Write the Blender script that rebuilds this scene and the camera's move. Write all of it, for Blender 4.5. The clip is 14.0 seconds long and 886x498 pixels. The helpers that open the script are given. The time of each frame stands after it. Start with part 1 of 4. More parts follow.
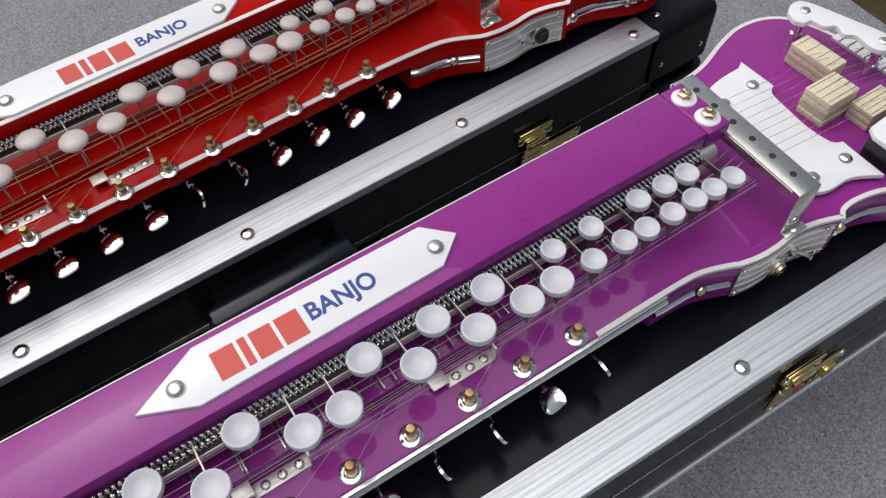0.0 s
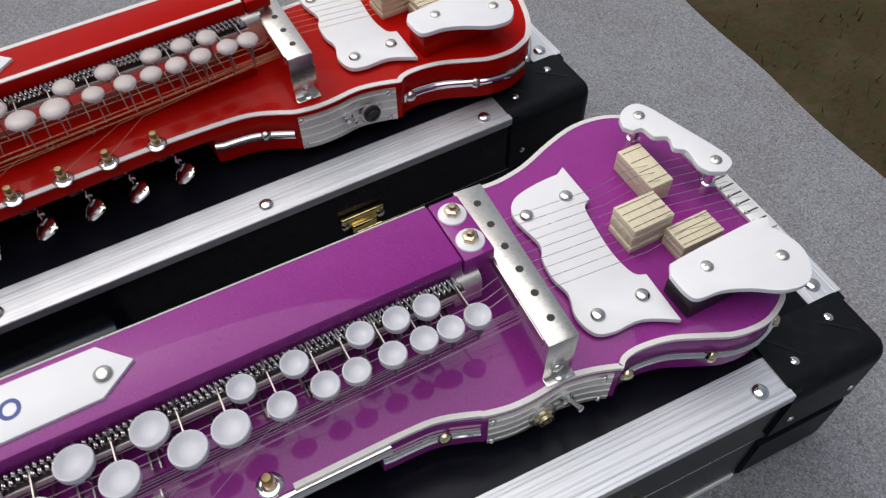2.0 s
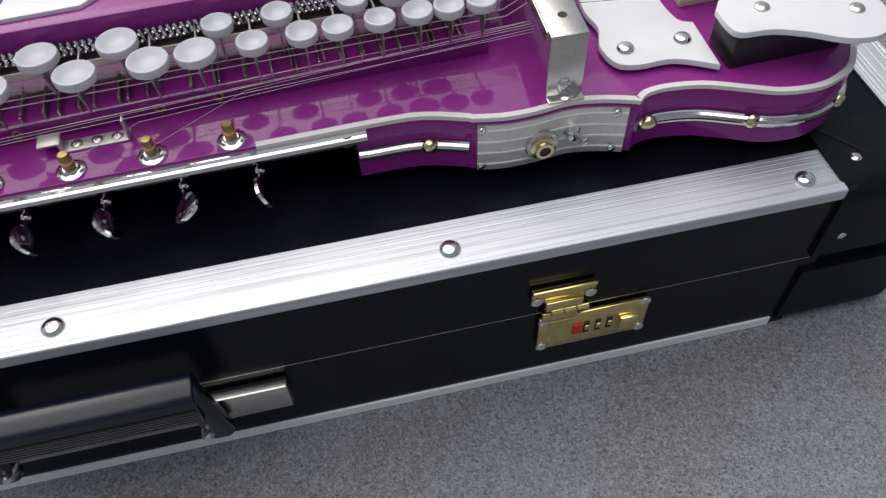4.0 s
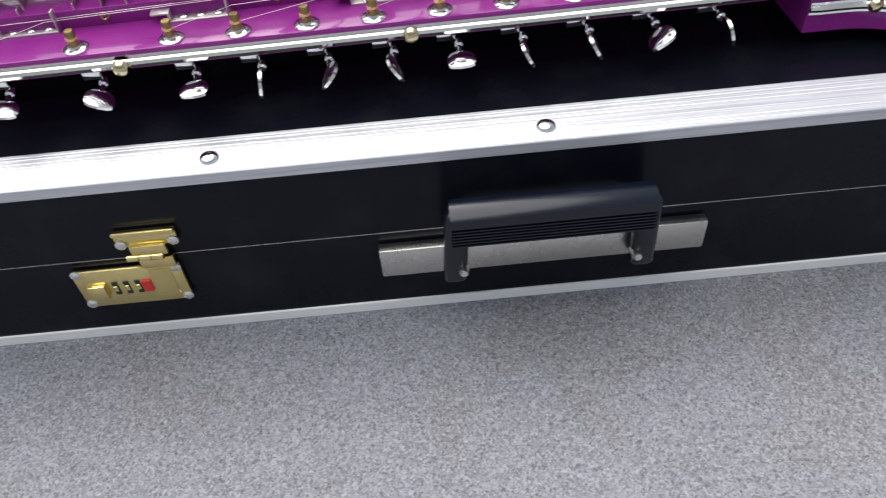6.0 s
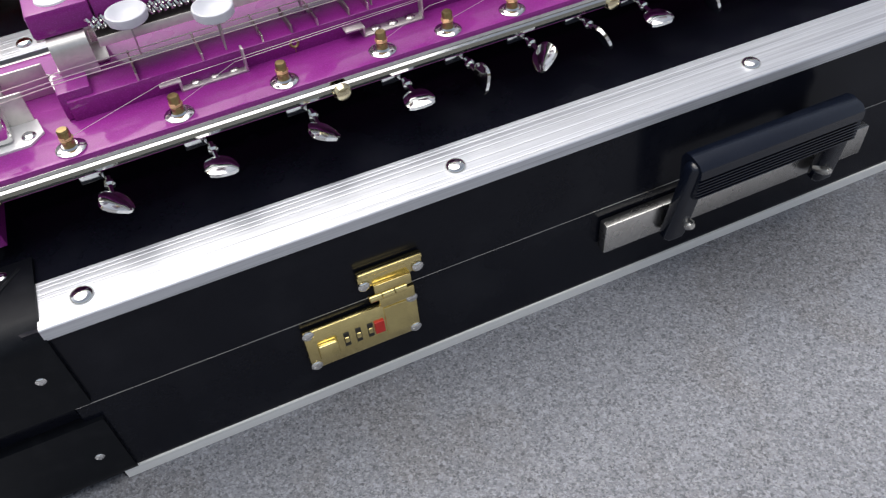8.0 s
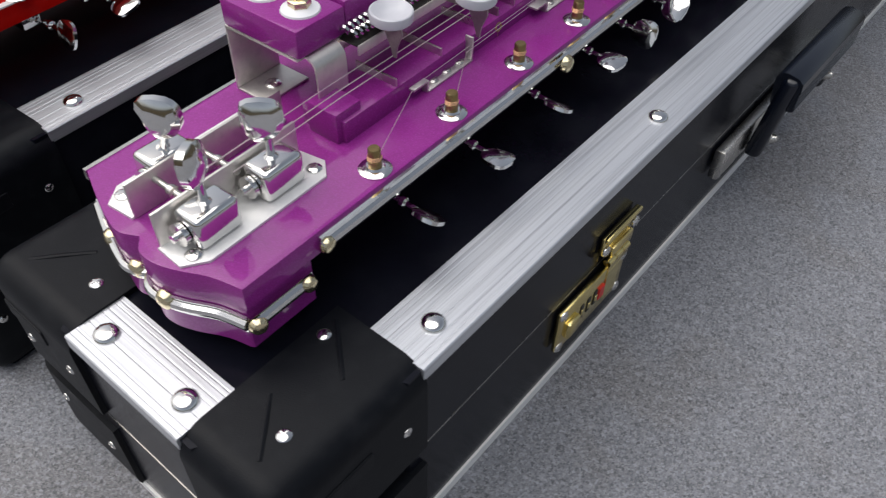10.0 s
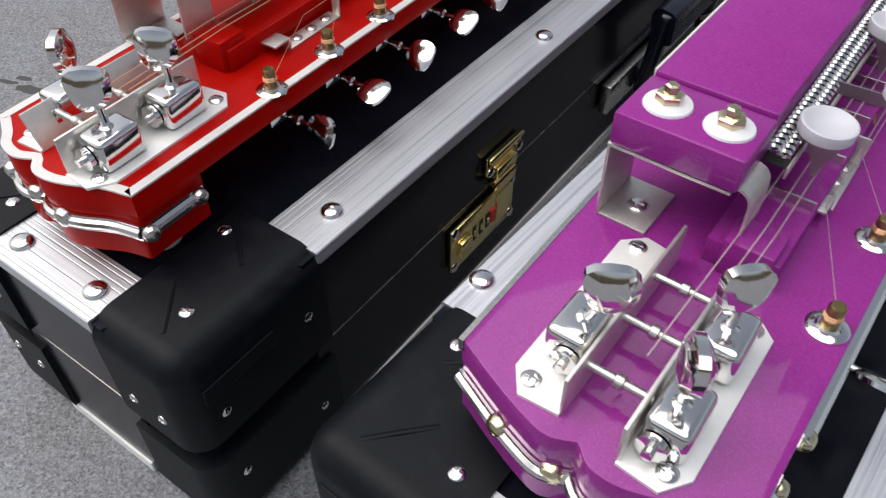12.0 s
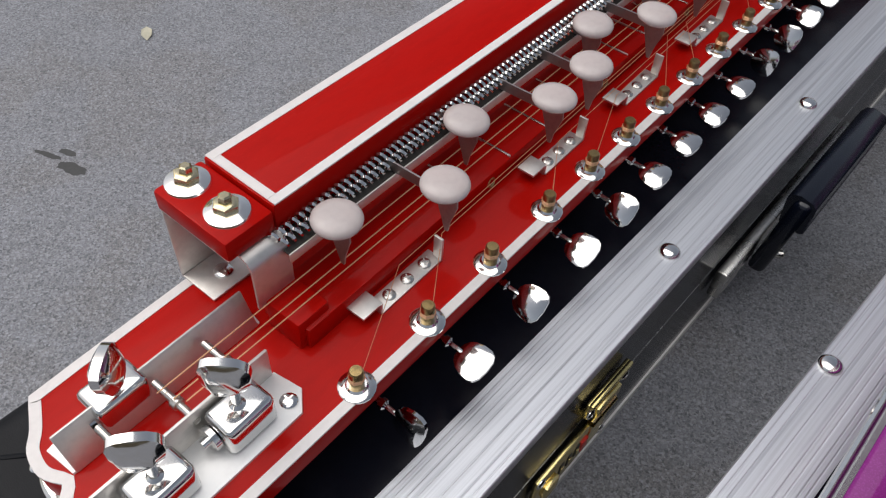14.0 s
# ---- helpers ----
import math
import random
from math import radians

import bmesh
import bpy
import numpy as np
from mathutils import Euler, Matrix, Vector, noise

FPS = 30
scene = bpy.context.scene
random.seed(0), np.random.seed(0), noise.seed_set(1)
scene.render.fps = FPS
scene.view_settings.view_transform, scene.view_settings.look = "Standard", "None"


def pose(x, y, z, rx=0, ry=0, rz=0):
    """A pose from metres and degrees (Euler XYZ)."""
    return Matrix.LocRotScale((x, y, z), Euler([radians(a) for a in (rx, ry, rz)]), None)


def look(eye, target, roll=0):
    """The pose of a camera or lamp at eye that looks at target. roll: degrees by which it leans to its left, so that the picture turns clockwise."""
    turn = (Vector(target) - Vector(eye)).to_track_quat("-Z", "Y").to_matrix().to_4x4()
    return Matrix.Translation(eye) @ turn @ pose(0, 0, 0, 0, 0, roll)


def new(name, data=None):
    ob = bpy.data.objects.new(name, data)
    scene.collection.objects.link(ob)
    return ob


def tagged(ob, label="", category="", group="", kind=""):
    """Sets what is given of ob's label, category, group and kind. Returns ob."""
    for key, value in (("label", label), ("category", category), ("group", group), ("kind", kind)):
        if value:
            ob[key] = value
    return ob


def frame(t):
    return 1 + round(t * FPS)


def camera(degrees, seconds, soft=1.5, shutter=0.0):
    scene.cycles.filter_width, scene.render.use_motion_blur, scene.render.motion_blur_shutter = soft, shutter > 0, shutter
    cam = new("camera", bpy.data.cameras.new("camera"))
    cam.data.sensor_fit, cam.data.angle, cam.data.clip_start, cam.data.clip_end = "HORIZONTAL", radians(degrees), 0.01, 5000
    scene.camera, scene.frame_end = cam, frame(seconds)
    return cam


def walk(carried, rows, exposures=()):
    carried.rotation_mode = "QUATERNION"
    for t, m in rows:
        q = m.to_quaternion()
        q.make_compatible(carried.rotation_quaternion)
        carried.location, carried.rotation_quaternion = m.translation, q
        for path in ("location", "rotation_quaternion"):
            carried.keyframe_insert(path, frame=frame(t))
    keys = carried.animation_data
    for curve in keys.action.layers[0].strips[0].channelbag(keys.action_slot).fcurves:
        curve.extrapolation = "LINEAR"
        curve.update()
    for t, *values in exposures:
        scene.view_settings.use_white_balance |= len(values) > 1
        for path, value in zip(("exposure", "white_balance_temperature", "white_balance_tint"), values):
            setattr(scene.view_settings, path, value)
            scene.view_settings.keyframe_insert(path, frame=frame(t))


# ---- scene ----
cam = camera(59.0, 14.0, soft=1.2, shutter=0.18)
walk(cam, [
    (0, look((-0.0860, -0.1052, 0.5975), (0.0025, 0.0482, 0.3553), -2.03)),
    (0.5, look((-0.0370, -0.1027, 0.6076), (0.0510, 0.0530, 0.3668), -2.92)),
    (1, look((0.0227, -0.1028, 0.6146), (0.1132, 0.0552, 0.3762), -2.69)),
    (1.5, look((0.0758, -0.1061, 0.6103), (0.1601, 0.0559, 0.3723), -2.84)),
    (2, look((0.1193, -0.1178, 0.5854), (0.1967, 0.0464, 0.3466), -0.84)),
    (2.5, look((0.1549, -0.1506, 0.5465), (0.2216, -0.0029, 0.2941), 0.06)),
    (2.7, look((0.1671, -0.1612, 0.5347), (0.2315, -0.0147, 0.2809), -0.37)),
    (4.8, look((0.0934, -0.2894, 0.4296), (0.1126, -0.0909, 0.2054), -2.80)),
    (5, look((0.0694, -0.3007, 0.4280), (0.0944, -0.1008, 0.2057), -1.37)),
    (5.5, look((-0.0038, -0.3246, 0.4231), (0.0215, -0.1261, 0.1995), -1.55)),
    (6, look((-0.0666, -0.3454, 0.4172), (-0.0665, -0.1420, 0.1967), -5.43)),
    (6.5, look((-0.1498, -0.3501, 0.4153), (-0.1253, -0.1495, 0.1936), -0.44)),
    (7, look((-0.2155, -0.3640, 0.3978), (-0.1646, -0.1598, 0.1840), 1.58)),
    (7.5, look((-0.2618, -0.3238, 0.4105), (-0.1962, -0.1166, 0.2037), -5.59)),
    (7.7, look((-0.2802, -0.3101, 0.4076), (-0.2140, -0.1109, 0.1933), -5.98)),
    (9.8, look((-0.5273, -0.1521, 0.4059), (-0.3705, -0.0109, 0.1926), 2.06)),
    (10, look((-0.5476, -0.1318, 0.3970), (-0.3851, -0.0013, 0.1812), 1.44)),
    (10.5, look((-0.5908, -0.0803, 0.4001), (-0.4234, 0.0449, 0.1850), 0.38)),
    (11, look((-0.5947, -0.0374, 0.4131), (-0.4225, 0.0847, 0.2000), -1.39)),
    (11.5, look((-0.5846, 0.0195, 0.3942), (-0.4131, 0.1429, 0.1813), -1.06)),
    (12, look((-0.5753, 0.0463, 0.3848), (-0.4114, 0.1787, 0.1712), 0.01)),
    (12.5, look((-0.5593, 0.1022, 0.3924), (-0.3965, 0.2311, 0.1758), 2.14)),
    (13, look((-0.5158, 0.1468, 0.4068), (-0.3588, 0.2776, 0.1872), 2.50)),
    (13.5, look((-0.4881, 0.1728, 0.4270), (-0.3398, 0.3029, 0.2010), 2.40)),
    (14, look((-0.4833, 0.1754, 0.4372), (-0.3363, 0.3059, 0.2105), 4.16)),
], exposures=[(0.0, -0.2), (1.5, -0.2), (2.0, -0.25), (2.4, -0.5), (2.7, -0.55), (4.8, 0.1), (5.1, 0.2), (5.5, 0.5), (6.0, 0.65), (7.0, 0.7), (7.7, 0.55), (9.8, -0.05), (10.2, -0.05), (11.0, 0.2), (11.6, 0.15), (12.2, 0.05), (13.0, -0.2), (14.0, -0.2)])

# ---- light: bright overcast sky with a weak, wide sun ----
world = bpy.data.worlds.new("sky")
scene.world = world
world.use_nodes = True
wn = world.node_tree
sky = wn.nodes.new("ShaderNodeTexSky")
sky.sky_type = "NISHITA"
sky.sun_disc = False
sky.sun_elevation = radians(52)
sky.sun_rotation = radians(-22)
sky.air_density, sky.dust_density, sky.ozone_density = 1.0, 4.0, 1.0
cloud = wn.nodes.new("ShaderNodeHueSaturation")
cloud.inputs["Saturation"].default_value = 0.5
wn.links.new(sky.outputs[0], cloud.inputs["Color"])
wn.links.new(cloud.outputs[0], wn.nodes["Background"].inputs[0])
wn.nodes["Background"].inputs[1].default_value = 0.12
sun = new("sun", bpy.data.lights.new("sun", "SUN"))
sun.data.energy, sun.data.angle, sun.data.color = 2.0, radians(70), (1.0, 0.985, 0.97)
sun.matrix_basis = look((-0.25, 0.12, 1.5), (0, 0, 0))


# ---- materials ----
def material(name, color, rough=0.5, metal=0.0, grain=0.0, scale=60.0, bump=0.0, stretch=(1, 1, 1), coat=0.0, spot=None, wear=0.0,
             trans=0.0, clear=0.0, rough_var=0.0, spec=0.5, cells=None):
    """A surface with colour variation at two scales, roughness variation and fine relief, in metres of object space."""
    m = bpy.data.materials.new(name)
    m.use_nodes = True
    nt = m.node_tree
    b = nt.nodes["Principled BSDF"]
    b.inputs["Metallic"].default_value = metal
    b.inputs["Specular IOR Level"].default_value = spec
    b.inputs["Roughness"].default_value = rough
    b.inputs["Coat Weight"].default_value = coat
    b.inputs["Coat Roughness"].default_value = 0.05
    b.inputs["Subsurface Weight"].default_value = trans
    b.inputs["Transmission Weight"].default_value = clear
    b.inputs["Subsurface Radius"].default_value = (0.004, 0.004, 0.004)
    co = nt.nodes.new("ShaderNodeTexCoord")
    mp = nt.nodes.new("ShaderNodeMapping")
    mp.inputs["Scale"].default_value = stretch
    nt.links.new(co.outputs["Object"], mp.inputs[0])

    def noise_tex(sc, detail=4.0):
        n = nt.nodes.new("ShaderNodeTexNoise")
        n.inputs["Scale"].default_value = sc
        n.inputs["Detail"].default_value = detail
        nt.links.new(mp.outputs[0], n.inputs["Vector"])
        return n

    fine, wide = noise_tex(scale), noise_tex(scale / 14, 3.0)
    rgb = nt.nodes.new("ShaderNodeRGB")
    rgb.outputs[0].default_value = (*color, 1)
    out = rgb.outputs[0]

    def mixed(a, other, fac_socket, lo, hi, top):
        ramp = nt.nodes.new("ShaderNodeMapRange")
        ramp.inputs[1].default_value, ramp.inputs[2].default_value = lo, hi
        ramp.inputs[3].default_value, ramp.inputs[4].default_value = 0.0, top
        nt.links.new(fac_socket, ramp.inputs[0])
        mx = nt.nodes.new("ShaderNodeMix")
        mx.data_type = "RGBA"
        nt.links.new(ramp.outputs[0], mx.inputs[0])
        nt.links.new(a, mx.inputs[6])
        mx.inputs[7].default_value = (*other, 1)
        return mx.outputs[2]

    if grain:
        dark = [c * 0.55 for c in color]
        light = [min(1, c * 1.35 + 0.02) for c in color]
        out = mixed(out, dark, fine.outputs[0], 0.45, 0.7, grain)
        out = mixed(out, light, wide.outputs[0], 0.5, 0.75, grain * 0.8)
    if spot:
        v = noise_tex(spot[1], 5.0)
        out = mixed(out, spot[0], v.outputs[0], spot[2], spot[2] + 0.06, spot[3])
    if cells:
        for sc, lo, hi, amount in cells:
            cell = nt.nodes.new("ShaderNodeTexVoronoi")
            cell.inputs["Scale"].default_value = sc
            nt.links.new(mp.outputs[0], cell.inputs["Vector"])
            grey = nt.nodes.new("ShaderNodeSeparateColor")
            nt.links.new(cell.outputs["Color"], grey.inputs[0])
            out = mixed(out, lo, grey.outputs[0], 0.55, 1.0, amount)
            out = mixed(out, hi, grey.outputs[1], 0.6, 1.0, amount)
    if wear:
        w = noise_tex(scale / 5, 6.0)
        out = mixed(out, (0.5, 0.48, 0.45), w.outputs[0], 0.62, 0.75, wear)
    nt.links.new(out, b.inputs["Base Color"])
    rr = nt.nodes.new("ShaderNodeMapRange")
    rr.inputs[3].default_value, rr.inputs[4].default_value = max(0.02, rough - rough_var), rough + rough_var
    nt.links.new(wide.outputs[0], rr.inputs[0])
    nt.links.new(rr.outputs[0], b.inputs["Roughness"])
    if bump:
        bp = nt.nodes.new("ShaderNodeBump")
        bp.inputs["Strength"].default_value = bump
        bp.inputs["Distance"].default_value = 0.001
        nt.links.new(fine.outputs[0], bp.inputs["Height"])
        nt.links.new(bp.outputs[0], b.inputs["Normal"])
    return m


PURPLE = material("purple_sparkle_lacquer", (0.256, 0.021, 0.222), 0.3, 0.0, 0.2, 700, 0.03, coat=0.5, spot=((0.36, 0.05, 0.35), 1500, 0.54, 0.4), rough_var=0.08, spec=0.12)
RED = material("red_lacquer", (0.40, 0.0035, 0.0015), 0.3, 0.0, 0.2, 300, 0.02, (0.25, 1, 1), coat=0.09, spot=((0.5, 0.016, 0.006), 1800, 0.62, 0.3), rough_var=0.08, spec=0.04)
BLACK_ABS = material("black_laminate", (0.0065, 0.0072, 0.012), 0.2, 0.0, 0.3, 400, 0.04, rough_var=0.08, spec=0.15)
CORNER = material("black_moulded_plastic", (0.0045, 0.0054, 0.0078), 0.46, 0.0, 0.3, 1500, 0.12, rough_var=0.06, spec=0.15)
GRIP = material("black_handle_plastic", (0.004, 0.006, 0.013), 0.2, 0.0, 0.2, 700, 0.04, spec=0.5)
ALU = material("brushed_aluminium", (0.72, 0.735, 0.77), 0.5, 0.92, 0.45, 700, 0.08, (0.012, 1, 1), rough_var=0.1, spot=((0.46, 0.47, 0.51), 230, 0.55, 0.6))
CHROME = material("chrome", (0.78, 0.77, 0.75), 0.1, 1.0, 0.1, 200, 0.0, rough_var=0.05)
STEEL = material("nickel_plated_steel", (0.66, 0.64, 0.60), 0.27, 1.0, 0.25, 500, 0.03, rough_var=0.08)
MATTE_ALU = material("matte_aluminium", (0.88, 0.87, 0.84), 0.6, 0.1, 0.15, 400, 0.03, (0.05, 1, 1))
LEVER = material("grey_lever_steel", (0.40, 0.37, 0.36), 0.42, 1.0, 0.25, 500, 0.03)
BRIGHT = material("bright_zinc_plate", (0.86, 0.85, 0.83), 0.42, 0.35, 0.1, 300, 0.03, rough_var=0.08)
PALE_BRASS = material("pale_brass_screw", (0.70, 0.61, 0.40), 0.2, 1.0, 0.2, 300, 0.02, rough_var=0.06)
BRASS = material("polished_brass", (0.84, 0.68, 0.30), 0.2, 1.0, 0.25, 300, 0.03, rough_var=0.06)
OLD_BRASS = material("worn_brass_post", (0.40, 0.29, 0.13), 0.3, 1.0, 0.45, 800, 0.1, rough_var=0.1)
SATIN = material("satin_steel", (0.74, 0.715, 0.68), 0.5, 1.0, 0.2, 300, 0.04, rough_var=0.08)
WHITE = material("white_acrylic", (0.78, 0.78, 0.80), 0.22, 0.0, 0.05, 90, 0.0, rough_var=0.05)
BINDING = material("cream_white_binding", (0.72, 0.68, 0.66), 0.35, 0.0, 0.15, 300, 0.02)
KEY = material("white_plastic_key", (0.70, 0.70, 0.75), 0.3, 0.0, 0.06, 300, 0.02, trans=0.1, clear=0.22)
KEY_RED = material("greyed_translucent_key", (0.72, 0.64, 0.62), 0.2, 0.0, 0.12, 300, 0.02, trans=0.2, clear=0.35)
WOOD = material("pale_wood_block", (0.68, 0.60, 0.43), 0.55, 0.0, 0.3, 500, 0.15, (1, 0.12, 1))
RISER = material("black_foam_riser", (0.012, 0.012, 0.013), 0.4, 0.0, 0.2, 500, 0.1)
RED_DIAL = material("red_lock_slide", (0.62, 0.03, 0.02), 0.35)
DARK = material("dark_slot_and_shade", (0.02, 0.018, 0.015), 0.5)
RUBBER = material("white_rubber", (0.62, 0.60, 0.57), 0.6, 0.0, 0.1, 300)
INK_RED = material("red_print", (0.55, 0.05, 0.035), 0.4, 0.0, 0.1, 400)
INK_BLUE = material("blue_print", (0.008, 0.04, 0.24), 0.4, 0.0, 0.1, 400)
STRING = material("bronze_string", (0.86, 0.50, 0.28), 0.35, 0.7)
PALE_STRING = material("pale_steel_string", (0.80, 0.66, 0.66), 0.35, 0.7)
SHEET = material("grey_speckled_mat", (0.206, 0.212, 0.234), 0.7, 0.0, 0.4, 330, 1.0, cells=((620, (0.035, 0.037, 0.046), (0.38, 0.39, 0.43), 0.55), (1100, (0.045, 0.045, 0.05), (0.37, 0.37, 0.38), 0.5)), spot=((0.165, 0.15, 0.14), 9, 0.5, 0.35), rough_var=0.05, spec=0.45)
SOIL = material("brown_soil_with_grass", (0.050, 0.036, 0.017), 0.95, 0.0, 0.7, 160, 0.9, spot=((0.036, 0.040, 0.013), 60, 0.55, 0.7), spec=0.15)
LEAF = material("dry_leaf", (0.50, 0.47, 0.36), 0.7, 0.0, 0.3, 300)
TAR = material("dark_stain", (0.06, 0.06, 0.06), 0.8, 0.0, 0.3, 300)


# ---- building tools, in centimetres ----
CM = Matrix.Scale(0.01, 4)


def part(name, bm, mat, parent=None, label="", smooth=False):
    bm.transform(CM)
    bmesh.ops.recalc_face_normals(bm, faces=bm.faces)
    me = bpy.data.meshes.new(name)
    bm.to_mesh(me)
    bm.free()
    me.materials.append(mat)
    if smooth:
        me.shade_smooth()
        me.set_sharp_from_angle(angle=radians(35))
    ob = new(name, me)
    ob.parent = parent
    return tagged(ob, label)


def again(ob, parent, m):
    """The same mesh once more, as a part of its own."""
    o = new(ob.name.split(".")[0], ob.data)
    o.parent = parent
    o.matrix_basis = m
    return o


def at(x, y, z, rx=0, ry=0, rz=0):
    return pose(x / 100, y / 100, z / 100, rx, ry, rz)


def box(x0, x1, y0, y1, z0, z1, bevel=0.0, bm=None, seg=2):
    b = bmesh.new()
    bmesh.ops.create_cube(b, size=1.0)
    b.transform(Matrix.LocRotScale(((x0 + x1) / 2, (y0 + y1) / 2, (z0 + z1) / 2), None, (x1 - x0, y1 - y0, z1 - z0)))
    if bevel:
        bmesh.ops.bevel(b, geom=b.edges[:], offset=bevel, segments=seg, affect="EDGES", profile=0.5)
    return merge(bm, b)


def merge(bm, b):
    if bm is None:
        return b
    me = bpy.data.meshes.new("tmp")
    b.to_mesh(me)
    b.free()
    bm.from_mesh(me)
    bpy.data.meshes.remove(me)
    return bm


def lathe(profile, n=20, m=None, bm=None):
    """A turned shape: (radius, height) from the bottom up, round the z axis."""
    b = bmesh.new()
    rings = []
    for r, z in profile:
        if r < 1e-6:
            rings.append([b.verts.new((0, 0, z))])
        else:
            rings.append([b.verts.new((r * math.cos(2 * math.pi * k / n), r * math.sin(2 * math.pi * k / n), z)) for k in range(n)])
    for lo, hi in zip(rings, rings[1:]):
        for k in range(n):
            j = (k + 1) % n
            if len(lo) == 1 and len(hi) == 1:
                continue
            if len(lo) == 1:
                b.faces.new((lo[0], hi[j], hi[k]))
            elif len(hi) == 1:
                b.faces.new((lo[k], lo[j], hi[0]))
            else:
                b.faces.new((lo[k], lo[j], hi[j], hi[k]))
    if m is not None:
        b.transform(m)
    return merge(bm, b)


def turn_cm(x, y, z, rx=0, ry=0, rz=0):
    return Matrix.LocRotScale((x, y, z), Euler([radians(a) for a in (rx, ry, rz)]), None)


def tube(points, r, n=6, bm=None, closed=False):
    b = bmesh.new()
    pts = [Vector(p) for p in points]
    rings = []
    for i, p in enumerate(pts):
        d = (pts[min(i + 1, len(pts) - 1)] - pts[max(i - 1, 0)]).normalized()
        u = d.cross(Vector((0, 0, 1)))
        u = u.normalized() if u.length > 1e-4 else Vector((1, 0, 0))
        v = d.cross(u)
        rings.append([b.verts.new(p + r * (math.cos(2 * math.pi * k / n) * u + math.sin(2 * math.pi * k / n) * v)) for k in range(n)])
    for lo, hi in zip(rings, rings[1:]):
        for k in range(n):
            b.faces.new((lo[k], lo[(k + 1) % n], hi[(k + 1) % n], hi[k]))
    b.faces.new(rings[0][::-1])
    b.faces.new(rings[-1])
    return merge(bm, b)


def slab(outline, z0, z1, bevel=0.0, bm=None):
    """A plate with the given outline, its upper edge rounded."""
    b = bmesh.new()
    face = b.faces.new([b.verts.new((x, y, z0)) for x, y in outline])
    up = bmesh.ops.extrude_face_region(b, geom=[face])
    top = [v for v in up["geom"] if isinstance(v, bmesh.types.BMVert)]
    bmesh.ops.translate(b, verts=top, vec=(0, 0, z1 - z0))
    if bevel:
        edges = [e for e in b.edges if all(v in top for v in e.verts)]
        bmesh.ops.bevel(b, geom=edges, offset=bevel, segments=2, affect="EDGES", profile=0.5)
    return merge(bm, b)


def curve_through(pts, n=5):
    """A smooth line through the points, ends kept."""
    p = [Vector(q) for q in pts]
    out = []
    for i in range(len(p) - 1):
        a, b, c, d = p[max(i - 1, 0)], p[i], p[i + 1], p[min(i + 2, len(p) - 1)]
        for k in range(n):
            t = k / n
            out.append(tuple(0.5 * (2 * b + (c - a) * t + (2 * a - 5 * b + 4 * c - d) * t * t + (3 * b - a - 3 * c + d) * t ** 3)))
    out.append(tuple(p[-1]))
    return out


def offset_line(line, d, closed=False):
    """The line moved d to its right."""
    n, out = len(line), []
    for i in range(n):
        a = line[(i - 1) % n if closed else max(i - 1, 0)]
        b = line[(i + 1) % n if closed else min(i + 1, n - 1)]
        t = Vector((b[0] - a[0], b[1] - a[1]))
        t = t.normalized() if t.length > 1e-6 else Vector((1, 0))
        out.append((line[i][0] + t.y * d, line[i][1] - t.x * d))
    return out


def band(inner, outer, z0, z1, closed=False, bm=None):
    """A strip between two lines, from z0 to z1."""
    b = bmesh.new()
    ring = [[b.verts.new((*p, z)) for p in line] for line, z in ((inner, z0), (outer, z0), (outer, z1), (inner, z1))]
    n = len(inner)
    for i in range(n if closed else n - 1):
        j = (i + 1) % n
        for k in range(4):
            b.faces.new((ring[k][i], ring[k][j], ring[(k + 1) % 4][j], ring[(k + 1) % 4][i]))
    if not closed:
        b.faces.new([ring[k][0] for k in range(4)])
        b.faces.new([ring[k][-1] for k in range(3, -1, -1)])
    return merge(bm, b)


def dome(r, h, m=None, bm=None, n=16):
    return lathe([(r, 0), (r * 0.97, h * 0.35), (r * 0.75, h * 0.78), (r * 0.4, h * 0.96), (0, h)], n, m, bm)


def cross_screw(r, m):
    """A domed screw with a cross cut into its head."""
    b = dome(r, r * 0.45, None, None, 14)
    box(-r * 0.6, r * 0.6, -r * 0.09, r * 0.09, r * 0.40, r * 0.47, 0, b)
    box(-r * 0.09, r * 0.09, -r * 0.6, r * 0.6, r * 0.40, r * 0.475, 0, b)
    b.transform(m)
    return b


# ---- ground ----
b = bmesh.new()
bmesh.ops.create_grid(b, x_segments=60, y_segments=60, size=1500)
for v in b.verts:
    v.co.z = -0.7 + 0.3 * noise.noise(v.co * 0.05)
b2 = bmesh.new()
bmesh.ops.create_grid(b2, x_segments=2, y_segments=2, size=60000)
b2.transform(Matrix.Translation((0, 0, -1.6)))
ground = part("ground", merge(b, b2), SOIL)
tagged(ground, "brown soil with patches of dull grass", "ground", kind="structure")

b = bmesh.new()
nx, ny = 110, 120
grid = [[None] * (ny + 1) for _ in range(nx + 1)]
for i in range(nx + 1):
    for j in range(ny + 1):
        x = -135 + (74.5 + 135) * i / nx
        y = -150 + (104 + 150) * j / ny
        if i == nx:
            x += 1.0 * noise.noise(Vector((y * 0.06, 3, 0)))
        if j == ny:
            y += 1.5 * noise.noise(Vector((x * 0.05, 9, 0)))
        grid[i][j] = b.verts.new((x, y, 0.0))
for i in range(nx):
    for j in range(ny):
        b.faces.new((grid[i][j], grid[i + 1][j], grid[i + 1][j + 1], grid[i][j + 1]))
rim = [e for e in b.edges if e.is_boundary]
fold = bmesh.ops.extrude_edge_only(b, edges=rim)
